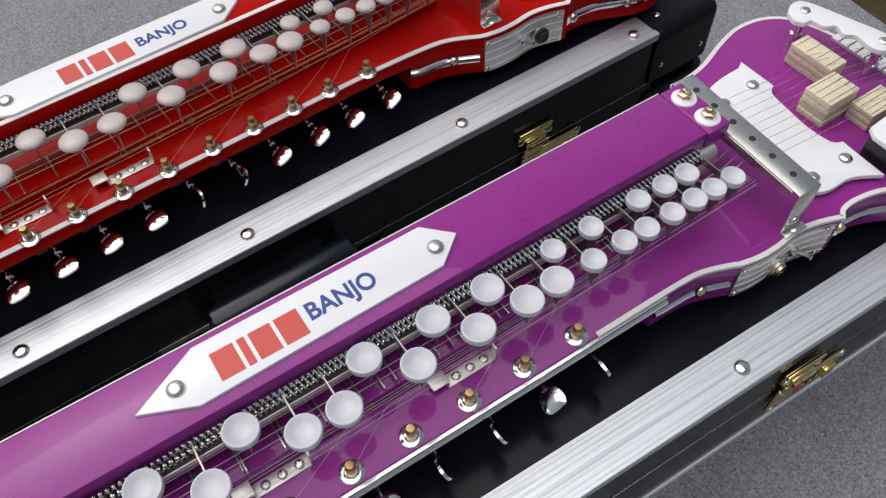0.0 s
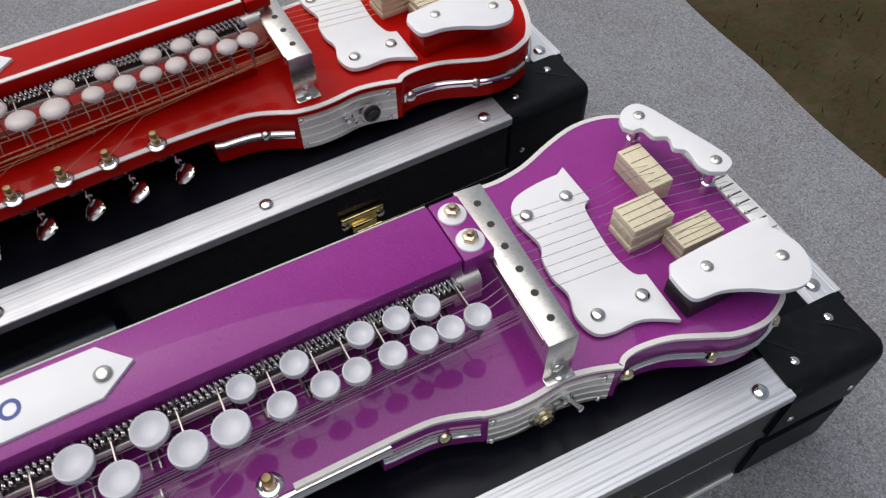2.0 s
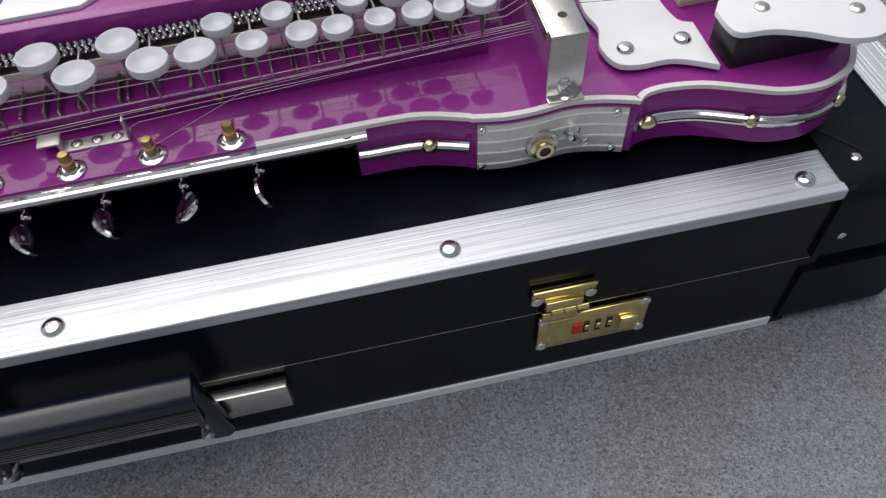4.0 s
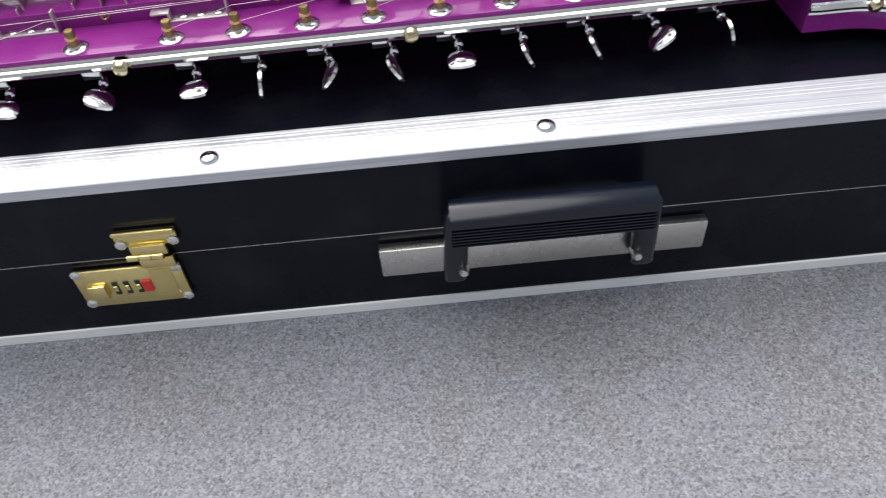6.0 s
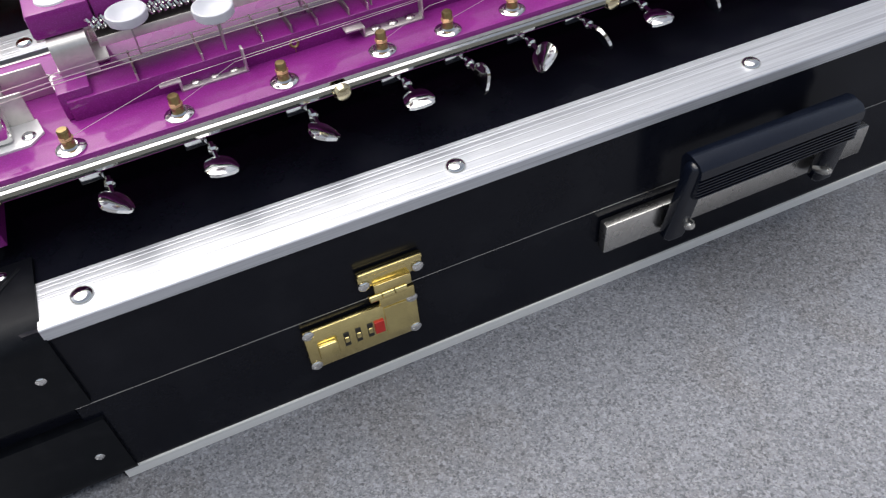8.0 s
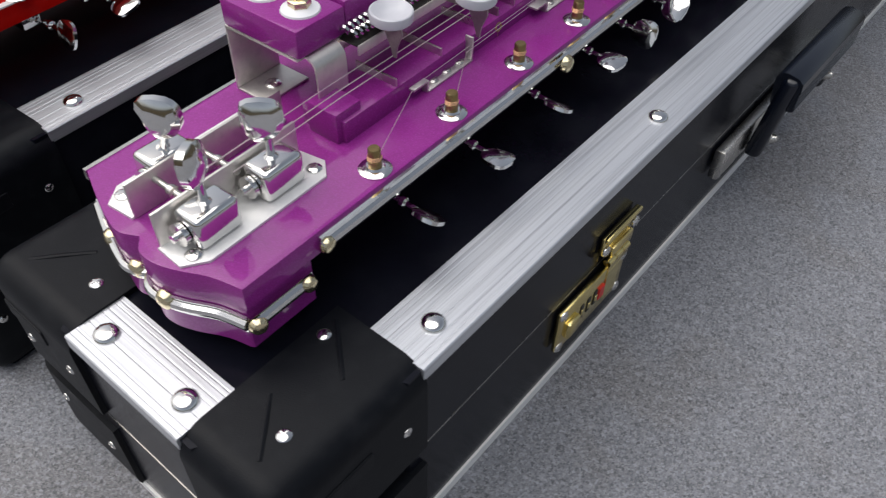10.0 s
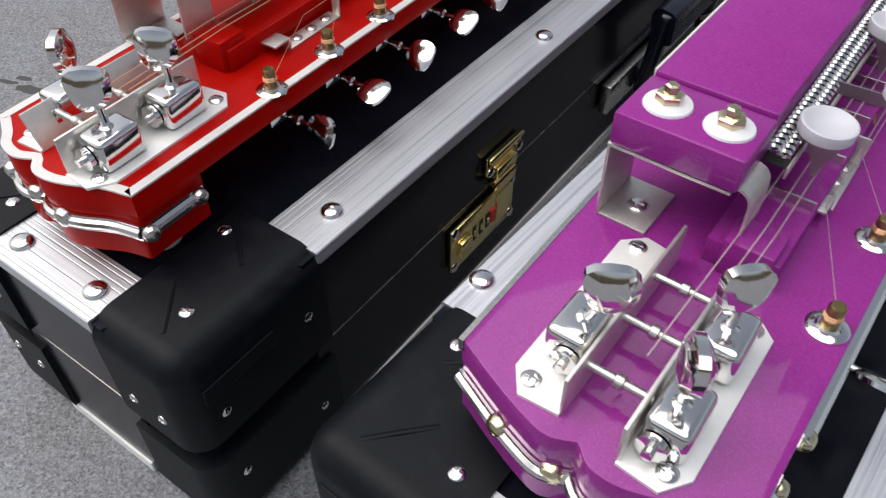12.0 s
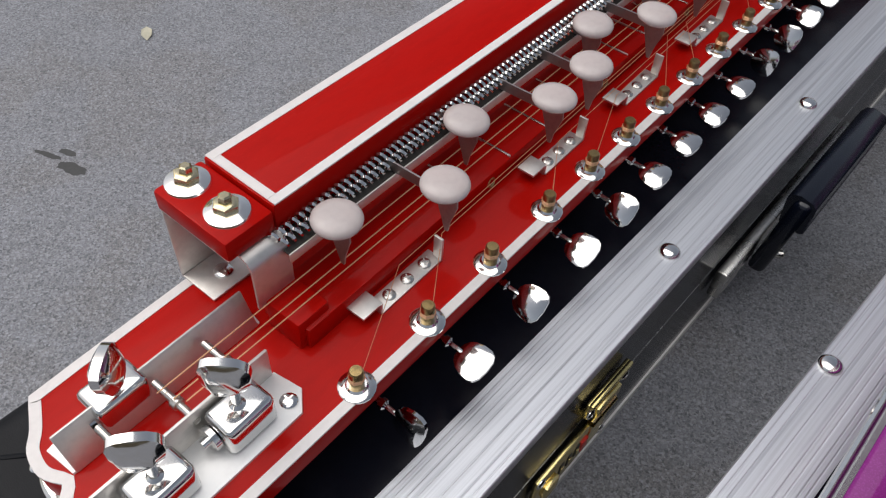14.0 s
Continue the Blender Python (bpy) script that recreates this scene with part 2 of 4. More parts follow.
bmesh.ops.translate(b, verts=[v for v in fold["geom"] if isinstance(v, bmesh.types.BMVert)], vec=(0, 0, -0.5))
mat = part("pavement", b, SHEET)
tagged(mat, "grey speckled mat laid over the soil", "mat", kind="structure")


# ---- the cases ----
TOP = 13.52            # height of the case's rim over the mat
X0, X1, Y0, Y1 = -49.2, 48.8, -1.15, 18.2
SEAM = TOP - 6.2


def rail_profile(width, lip):
    """The cross-section of the aluminium angle: grooved top and a lip down the side."""
    pts = [(0.0, -lip), (0.0, -0.06), (0.06, 0.0)]
    for q in (0.1, 0.2, 0.4, 0.62, 0.72, 0.84, 0.92):
        c = q * width
        pts += [(c - 0.05, 0.0), (c - 0.02, -0.011), (c + 0.02, -0.011), (c + 0.05, 0.0)]
    pts += [(width, 0.0), (width, -0.14), (0.14, -0.14), (0.14, -lip)]
    return pts


def rail(length, width, lip):
    """An angle rail along +x, its outer edge at y = 0, its top at z = 0."""
    b = bmesh.new()
    prof = rail_profile(width, lip)
    ends = [[b.verts.new((x, y, z)) for y, z in prof] for x in (0, length)]
    n = len(prof)
    for k in range(n):
        b.faces.new((ends[0][k], ends[0][(k + 1) % n], ends[1][(k + 1) % n], ends[1][k]))
    b.faces.new(ends[0][::-1])
    b.faces.new(ends[1])
    return b


def corner_pad(lx, ly, h):
    """A moulded corner with its outer corner at the origin, reaching +x, +y and down, with raised ribs."""
    b = box(-0.12, lx, -0.12, ly, -h, 0.14)

    def outer(e, *tests):
        return all(t(v.co) for v in e.verts for t in tests)
    on_x, on_y, on_top = (lambda c: c.x < -0.11), (lambda c: c.y < -0.11), (lambda c: c.z > 0.13)
    edges = [e for e in b.edges if outer(e, on_x, on_y) or outer(e, on_x, on_top) or outer(e, on_y, on_top)]
    bmesh.ops.bevel(b, geom=edges, offset=1.35, segments=8, affect="EDGES", profile=0.5)
    return b


def latch(parent, cx, mirror):
    """Brass draw latch with a three-dial lock plate, on the front of the case."""
    s = -1 if mirror else 1
    y = Y0
    lift = 0.3 if mirror else 0.0

    def bx(x0, x1, *rest, **kw):
        a, c = sorted((cx + s * x0, cx + s * x1))
        return box(a, c, *rest, **kw)
    z = TOP + lift
    lock = part("latch", bx(-3.4, 3.4, y - 0.28, y + 0.05, z - 10.05, z - 6.75, bevel=0.1), BRASS, parent, "brass latch with combination lock plate", True)
    part("upper_plate", bx(0.25, 4.0, y - 0.22, y + 0.05, z - 5.0, z - 3.7, bevel=0.08), BRASS, lock, "", True)
    b = bx(0.25, 4.0, y - 0.42, y - 0.1, z - 4.0, z - 3.65, bevel=0.12)
    part("lip", b, BRASS, lock, "", True)
    b = bx(1.0, 3.2, y - 0.5, y - 0.05, z - 5.6, z - 4.75, bevel=0.1)
    bx(1.2, 3.3, y - 0.42, y - 0.05, z - 6.8, z - 5.9, bevel=0.06, bm=b)
    part("hasp", b, BRASS, lock, "", True)
    b = bmesh.new()
    for k in range(3):
        a = cx + s * (1.0 + 0.75 * k)
        lathe([(0.24, -0.34), (0.24, 0.34)], 12, turn_cm(a, y - 0.42, z - 5.72, 0, 90, 0), b)
    part("hinge_knuckle", b, BRASS, lock, "", True)
    part("thumb_slide", bx(-2.8, -1.6, y - 0.62, y - 0.2, z - 9.2, z - 7.9, bevel=0.16), BRASS, lock, "", True)
    for k in range(3):
        x = -1.05 + 0.72 * k
        d = part("lock_dial", bx(x - 0.17, x + 0.17, y - 0.34, y - 0.2, z - 9.0, z - 7.85, bevel=0.03), DARK, lock, "dark dial slot")
        part("number_wheel", bx(x - 0.13, x + 0.13, y - 0.4, y - 0.3, z - 8.65, z - 8.2, bevel=0.04), BRASS, d)
    part("red_slide", bx(0.65, 1.25, y - 0.42, y - 0.2, z - 8.9, z - 7.9, bevel=0.05), RED_DIAL, lock, "red plastic slide")
    part("cover_flap", bx(1.35, 2.75, y - 0.36, y - 0.2, z - 9.4, z - 7.0, bevel=0.05), BRASS, lock)
    for dx, dz in ((-3.1, -7.0), (-3.1, -9.75), (3.1, -7.05), (3.1, -9.75), (0.55, -4.75), (3.7, -4.7)):
        part("screw", cross_screw(0.36, turn_cm(cx + s * dx, y - 0.24, z + dz, 90, 0, 0)), CHROME, lock, "", True)


def handle(parent):
    y, z = Y0, TOP
    h = part("handle", box(-10.6, 9.75, y - 0.75, y + 0.02, z - 9.3, z - 6.95, 0.12), STEEL, parent, "black carrying handle on a steel bracket", True)
    # grip: a broad ribbed bar between two sloping legs
    section = [(-1.2, -5.2), (-1.0, -3.3), (-1.25, -2.85), (-1.7, -2.7), (-2.5, -2.85), (-2.85, -3.15), (-2.9, -3.75)]
    for k in range(6):
        q = -3.85 - 0.24 * k
        section += [(-2.74, q), (-2.74, q - 0.08), (-2.86, q - 0.12), (-2.86, q - 0.2)]
    section += [(-2.6, -5.4), (-1.5, -5.4)]
    b = slab([(y + p, z + q + 0.3) for p, q in section], -6.1, 5.7, 0.12)
    b.transform(Matrix(((0, 0, 1, 0), (1, 0, 0, 0), (0, 1, 0, 0), (0, 0, 0, 1))))
    g = part("grip", b, GRIP, h, "black ribbed plastic grip", True)
    for a, c in ((-6.75, -5.3), (4.9, 6.35)):
        b = box(a, c, y - 1.9, y - 0.75, z - 9.3, z - 2.7, 0.42, None, 4)
        for v in b.verts:
            up = (v.co.z - z + 9.3) / 6.35
            v.co.y -= 0.75 * up
            v.co.x += (0.35 if a < 0 else -0.35) * up * up
        part("grip_leg", b, GRIP, g, "", True)
    for x in (-5.5, 5.1):
        part("hinge_pin", lathe([(0, -0.5), (0.3, -0.45), (0.38, 0), (0.36, 0.5), (0.2, 0.75), (0, 0.78)], 14,
                                turn_cm(x, y - 1.75, z - 8.0, 70, 0, 0)), STEEL, h, "", True)


def hard_case(m, label, group, depth, ends, front_rivets=(-38.7, -19.3, -0.2, 19.7, 39.5)):
    case = new("instrument_case")
    case.matrix_basis = m
    tagged(case, label, "case", group)
    x0, x1, y0, y1, z = *ends, Y0, depth, TOP
    r0, r1 = x0 + 8.4, x1 - 8.3
    fy, by = 5.0, y1 - 11.35

    def plan(e):
        """The shell's outline, drawn in a little under the corner guards."""
        corner = lambda cx, cy, sx, sy, ly: [(cx + sx * 7.6, cy + sy * (0.15 + e)), (cx + sx * 7.4, cy + sy * 0.5), (cx + sx * 1.2, cy + sy * 0.5),
                                             (cx + sx * 0.5, cy + sy * 1.2), (cx + sx * 0.5, cy + sy * (ly - 0.8)), (cx + sx * (0.15 + e), cy + sy * (ly - 0.6))]
        return corner(x0, y0, 1, 1, fy)[::-1] + corner(x1, y0, -1, 1, fy) + corner(x1, y1, -1, -1, by)[::-1] + corner(x0, y1, 1, -1, by)
    part("lower_shell", slab(plan(0), 0.05, SEAM - 0.03), BLACK_ABS, case, "", True)
    part("lid", slab(plan(0), SEAM + 0.03, z - 0.16), BLACK_ABS, case, "black laminate lid", True)
    part("seam_strip", slab(plan(-0.02), SEAM - 0.028, SEAM + 0.028), STEEL, case)
    # aluminium angle round the lid and a thin strip at the foot
    for name, length, mm in (("top_rail", r1 - r0, at(r0, y0, z)), ("top_rail", r1 - r0, at(r1, y1, z, 0, 0, 180)),
                             ("end_rail", 7.5, at(x0, 11.35, z, 0, 0, -90)), ("end_rail", 7.5, at(x1, 3.85, z, 0, 0, 90))):
        r = part(name, rail(length, 3.15 if name == "top_rail" else 2.9, 0.75), ALU, case, "grooved aluminium edge rail")
        r.matrix_basis = mm
    for y, s in ((y0 + 0.02, 1), (y1 - 0.02, -1)):
        part("foot_strip", box(-41.5, 41, min(y, y + s * 0.3), max(y, y + s * 0.3), 0, 0.85, 0.04), MATTE_ALU, case, "thin aluminium foot strip")
    for x, s in ((x0 + 0.02, 1), (x1 - 0.02, -1)):
        part("foot_strip", box(min(x, x + s * 0.3), max(x, x + s * 0.3), 5, 12, 0, 0.85, 0.04), MATTE_ALU, case, "thin aluminium foot strip")
    for (px, py, rz, lx, ly) in ((x0, y0, 0, 8.5, fy), (x0, y1, -90, by, 8.5), (x1, y0, 90, fy, 8.4), (x1, y1, 180, 8.4, by)):
        pad = part("corner_guard", corner_pad(lx, ly, 5.9), CORNER, case, "black moulded plastic corner guard", True)
        pad.matrix_basis = at(px, py, z, 0, 0, rz)
        low = corner_pad(lx, ly, 5.9)
        low.transform(Matrix.Scale(-1, 4, (0, 0, 1)))
        low = part("corner_guard", low, CORNER, case, "black moulded plastic corner guard", True)
        low.matrix_basis = at(px, py, 0.16, 0, 0, rz)
        for a, c in (((1.4, 1.9), (3.6, 3.8)), ((5.9, 2.1), (7.9, 4.5))):
            if lx < ly:
                a, c = a[::-1], c[::-1]
            part("rib", tube([(a[0], a[1], 0.05), ((a[0] + c[0]) / 2, (a[1] + c[1]) / 2, 0.1), (c[0], c[1], 0.05)], 0.14, 8), CORNER, pad, "", True)
        part("ledge", box(1.0, lx * 0.6, -0.2, -0.05, -2.9, -1.9, 0.06), CORNER, pad)
        spots = [(2.7, 2.0), (lx - 1.5, ly - 0.7)] if rz == 0 else [(lx - 1.4, 2.5), (2.0, ly - 1.6)]
        for sx, sy in spots:
            part("corner_screw", cross_screw(0.33, turn_cm(sx, sy, 0.12)), CHROME, pad, "", True)
        for sx in (1.8, lx - 1.3):
            part("corner_screw", cross_screw(0.27, turn_cm(sx, -0.1, -4.6 + 0.35 * sx * 0.6, 90, 0, 0)), CHROME, pad, "", True)
            part("corner_screw", cross_screw(0.27, turn_cm(sx, -0.1, 4.4 - 0.5 * sx * 0.4, 90, 0, 0)), CHROME, low, "", True)
        for sy in (1.8, ly - 1.3):
            part("corner_screw", cross_screw(0.27, turn_cm(-0.1, sy, -4.2, 90, 0, -90)), CHROME, pad, "", True)
    riv = dome(0.58, 0.3, None, None, 18)
    rivet = part("rivet", riv, CHROME, case, "", True)
    rivet.matrix_basis = at(front_rivets[0], 0.15, z)
    for x, y in (*((q, 0.1) for q in front_rivets[1:]), (-38.8, y1 - 0.6), (-20.6, y1 - 0.6), (0, y1 - 1.1), (19.6, y1 - 1.0), (39, y1 - 1.1),
                 (x0 + 1.3, 5.0), (x0 + 1.2, 10.1), (x1 - 1.6, 5.0), (x1 - 1.6, 10.2)):
        again(rivet, case, at(x, y, z, 0, 0, x * 7))
    latch(case, -26.3, False)
    latch(case, 27.9, True)
    handle(case)
    return case


CASE_A = pose(0, 0, 0)
CASE_B = pose(-0.024, 0.277, 0, 0, 0, 3.27)
hard_case(CASE_A, "black hard case with aluminium edges under the purple banjo", "cases", Y1, (X0, X1 + 0.9))
hard_case(CASE_B, "black hard case with aluminium edges under the red banjo", "cases", 16.3, (-48.3, 48.3), (-37.4, -17.9, -0.9, 18.8, 38.0))


# ---- the instruments: z = 0 at the case's rim ----
def key_mesh(r, dish):
    if dish:
        prof = [(0, 0), (r * 0.86, 0), (r * 0.97, 0.1), (r, 0.42), (r * 0.97, 0.52), (r * 0.9, 0.54), (r * 0.82, 0.5), (r * 0.62, 0.34), (r * 0.35, 0.25), (0, 0.22)]
    else:
        prof = [(0, 0), (r * 0.55, 0.03), (r * 0.85, 0.12), (r * 0.97, 0.24), (r, 0.35), (r * 0.97, 0.45), (r * 0.85, 0.56), (r * 0.55, 0.64), (r * 0.25, 0.67), (0, 0.68)]
    return lathe(prof, 28)


def helix(x0, x1, y, z, r, pitch, wire, bm=None):
    turns = int((x1 - x0) / pitch)
    pts = []
    for k in range(turns * 9):
        a = 2 * math.pi * k / 9
        pts.append((x0 + pitch * k / 9, y + r * math.cos(a), z + r * math.sin(a)))
    return tube(pts, wire, 4, bm)


def paddle(m, bm=None, w=0.95, h=0.72, d=0.3, up=0.0):
    """A tuner's button: a flat oval with bevelled flats."""
    b = bmesh.new()
    n = 16
    rows = []
    for s, k in ((-d, 0.62), (-d * 0.45, 0.97), (d * 0.45, 0.97), (d, 0.62)):
        rows.append([b.verts.new((w * k * math.copysign(abs(math.cos(2 * math.pi * i / n)) ** 0.75, math.cos(2 * math.pi * i / n)), s, h * k * math.copysign(abs(math.sin(2 * math.pi * i / n)) ** 0.75, math.sin(2 * math.pi * i / n)) * (1.0 - 0.2 * math.cos(2 * math.pi * i / n)))) for i in range(n)])
    for lo, hi in zip(rows, rows[1:]):
        for i in range(n):
            b.faces.new((lo[i], lo[(i + 1) % n], hi[(i + 1) % n], hi[i]))
    b.faces.new(rows[0][::-1])
    b.faces.new(rows[-1])
    for v in b.verts:
        v.co.x *= 1 + up * v.co.z / h
        v.co.y *= 1 - 0.6 * up * v.co.z / h
    b.transform(m)
    return merge(bm, b)


def banjo(m, paint, label, tuners, brackets, kx, bx, by, dy, cz, post_dy, far, key_mat, dish, white_trim, seed):
    rnd = random.Random(seed)
    it = new("keyed_banjo")
    it.matrix_basis = m
    tagged(it, label, "banjo", "banjos on their cases")
    P = lambda name, bm, mat, parent=it, lab="", smooth=True: part(name, bm, mat, parent, lab, smooth)
    ZT, ZB = 4.65, 0.95

    # outline of the body, anticlockwise from the head's front corner
    front = [(-45.1, -5.3), (-41.3, -5.35), (-20, -5.65), (0, -5.95), (13 + bx, -6.1)]
    lower = curve_through([(13 + bx, -6.1), (17.5 + bx, -6.15 + by * 0.3), (19.5 + bx, -6.35 + by * 0.6), (21.6 + bx, -7.1 + by)], 4)
    waist = curve_through([(21.7 + bx, -7.2 + by), (23.3 + bx, -7.55 + by), (25 + bx, -7.6 + by), (26.9 + bx, -7.45 + by), (28.6 + bx, -7.75 + by), (30.2 + bx, -8.3 + by)], 4)
    horn = curve_through([(30.3 + bx, -8.4 + by), (30.9 + bx, -7.95 + by), (32.1 + bx, -7.85 + by), (34 + bx, -8.2 + by), (36 + bx, -9.1 + by), (37.6 + bx, -9.8 + by), (39.5 + bx, -10.0 + by),
                          (41 + bx, -9.6 + by), (42.2 + bx, -8.8 + by), (43.6 + bx, -6.6 + by), (44.8 + bx, -3.8), (45.2 + bx, -0.2), (45 + bx, 3.2), (44.2 + bx, 6.6), (43.2 + bx, 8.4), (41.4 + bx, 9.5),
                          (38.9 + bx, 9.75), (36.3 + bx, 9.1), (33.6 + bx, 8.1), (31.4 + bx, 7.7), (29.9 + bx, 7.75)], 4)
    back = [(29.2 + bx, 6.6), (28.4 + bx, far + 0.6), (0, far + 0.3), (-38, far), (-42.5, far - 0.05)]
    head = curve_through([(-44.6, far - 0.1), (-45.3, far * 0.65), (-45.85, 1.7), (-46.05, 0.7), (-45.7, -0.15)], 4)
    head2 = curve_through([(-45.7, -0.2), (-46.2, -0.8), (-46.25, -1.7), (-45.95, -2.7), (-45.4, -3.9), (-45.1, -5.2)], 4)
    outline = front + lower[1:] + waist[1:] + horn[1:] + back + head + head2[1:-1]

    P("soundboard", slab(outline, ZT - 1.15, ZT, 0.06), paint, lab="lacquered top board")
    # the deep part of the body: full at the head block and the wide end, set back under the tuners
    deep = [(-45.0, -5.15), (-41.6, -5.2), (-41.5, -0.6), (15.7 + bx, -0.6), (15.8 + bx, -6.04)] + lower[3:] + waist + horn + back + head + head2[1:-1]
    deep = offset_line(deep, -0.06, True)
    P("body", slab(deep, ZB, ZT - 1.15), paint, lab="lacquered body sides")

    # trim along the edges
    if white_trim:
        P("binding", band(offset_line(outline, -0.38, True), offset_line(outline, 0.05, True), ZT - 0.05, ZT + 0.035, True), BINDING, lab="white edge binding")
    else:
        line = [(10.9, -6.08)] + lower[1:] + waist + horn + back[:2]
        P("binding", band(offset_line(line, -0.28), offset_line(line, 0.06), ZT - 0.22, ZT + 0.035), BINDING, lab="white edge binding")
        line = [(26, far + 0.55), (0, far + 0.3), (-38, far), (-44.7, far - 0.1)]
        P("edge_strip", band(offset_line(line, -0.1), offset_line(line, 0.1), ZT - 0.5, ZT + 0.03), STEEL)
    for name, line in (("chrome_strip", horn[2:]), ("chrome_strip", [(15.9 + bx, -6.06)] + lower[3:]), ("chrome_strip", head), ("chrome_strip", head2), ("chrome_strip", [(-45.1, -5.3), (-41.9, -5.35)]),
                       ("chrome_strip", back[1:])):
        b = band(offset_line(line, -0.02), offset_line(line, 0.1), 2.2, 3.0)
        tube([(x, y, 2.6) for x, y in offset_line(line, 0.02)], 0.27, 10, b)
        P(name, b, CHROME, lab="bright plated side strip")
    # rounded rim under the overhanging edge
    if not white_trim:
        line = [(x, y) for x, y in front[1:]] + [(16.4, -6.15)]
        b = tube([(x, y - 0.05, 3.95) for x, y in line], 0.33, 10)
        band(offset_line(line, -0.05), offset_line(line, 0.22), 4.3, 4.48, False, b)
        P("chrome_rim", b, CHROME, lab="rounded chrome rim")
    def edge_screw(x, y, z, rz, r=0.4):
        P("dome_screw", dome(r, r * 0.8, turn_cm(x, y, z, 90, 0, rz)), PALE_BRASS if not white_trim else STEEL)
    edge_screw(-42.2, -5.5, 2.6, 0)
    edge_screw(-44.9, -5.5, 2.6, -25)
    for x, y, a in ((-46.2, -1.8, -80), (-45.5, 2.6, -105), (-45.85, 0.4, -80), (36.5 + bx, -9.5 + by, 25), (41.6 + bx, -9.4 + by, 40), (31.2 + bx, -8.1 + by, -10), (19.6 + bx, -6.5 + by * 0.6, 10)):
        edge_screw(x, y, 2.66, a, 0.48)
    if not white_trim:
        for x in (-23.9, -7.5, 15.4):
            edge_screw(x, -6.05, 3.9, 0, 0.5)
        edge_screw(-41.0, -5.5, 3.9, 0, 0.4)

    # jack plate with its socket and switch
    b = bmesh.new()
    pl = waist[1:-1]
    band(offset_line(pl, 0.0), offset_line(pl, 0.12), 1.0, ZT - 0.45, False, b)
    plate = P("jack_plate", b, SATIN, lab="ribbed steel jack plate")
    for zz in (1.4, 2.2, 3.0, 3.8):
        P("plate_rib", band(offset_line(pl, 0.1), offset_line(pl, 0.17), zz, zz + 0.08), BRIGHT, plate)
    jx = (25.4 if not white_trim else 27.8) + bx
    jy = -7.65 + by
    b = lathe([(0.72, 0), (0.72, 0.4), (0.5, 0.45), (0.5, 0.65), (0.32, 0.65), (0.3, 0.1), (0, 0.1)], 18, turn_cm(jx, jy - 0.05, 2.3, 90, 0, 0))
    P("jack_socket", b, PALE_BRASS if not white_trim else DARK, plate)
    P("ring_nut", lathe([(0.92, 0.02), (0.92, 0.2), (0.86, 0.26), (0.7, 0.26)], 24, turn_cm(jx, jy - 0.05, 2.3, 90, 0, 0)), STEEL, plate)
    P("socket_hole", lathe([(0, 0.5), (0.29, 0.5), (0.29, 0.57), (0, 0.57)], 14, turn_cm(jx, jy - 0.05, 2.3, 90, 0, 0)), DARK, plate)
    b = lathe([(0.42, 0), (0.42, 0.3), (0.2, 0.4), (0.16, 0.9), (0.22, 1.35), (0, 1.45)], 14, turn_cm(27.1 if not white_trim else 25.8 + bx, -7.6 + by, 2.6, 72, 0, 12))
    P("toggle_switch", b, CHROME, plate)
    for sx, sy, sz in ((22.2, -7.45, 3.9), (22.2, -7.45, 1.35), (29.3, -8.15, 3.9), (29.3, -8.15, 1.35)):
        P("plate_screw", cross_screw(0.25, turn_cm(sx + bx, sy - 0.05 + by, sz, 90, 0, 10)), CHROME, plate)

    # cover box over the key levers, with an end block on each side
    c0, c1 = (0.05, 3.95) if white_trim else (-0.3, 4.25)
    sp = -33.75 if not white_trim else -35.3
    skew = at(sp, c0, 0, 0, 0, -0.55 if white_trim else 0) @ at(-sp, -c0, 0)
    b = box(sp, 24.1 + kx * 0.6, c0, c1, 7.95 + cz, 9.5 + cz, 0.12)
    cov = P("lever_cover", b, paint, lab="long lacquered cover box")
    cov.matrix_basis = skew
    if white_trim:
        b = box(sp + 0.1, 24 + kx * 0.6, c0 + 0.02, c0 + 0.42, 9.47 + cz, 9.53 + cz)
        box(sp + 0.1, 24 + kx * 0.6, c1 - 0.42, c1 - 0.02, 9.47 + cz, 9.53 + cz, 0, b)
        box(sp + 0.1, sp + 0.5, c0 + 0.43, c1 - 0.43, 9.47 + cz, 9.53 + cz, 0, b)
        box(23.6 + kx * 0.6, 24 + kx * 0.6, c0 + 0.43, c1 - 0.43, 9.47 + cz, 9.53 + cz, 0, b)
        P("cover_binding", b, BINDING, cov, "white binding round the cover")
    else:
        P("cover_edge", box(-33.7, 24, c1 - 0.06, c1 + 0.03, 9.2 + cz, 9.53 + cz, 0.02), BINDING, cov)
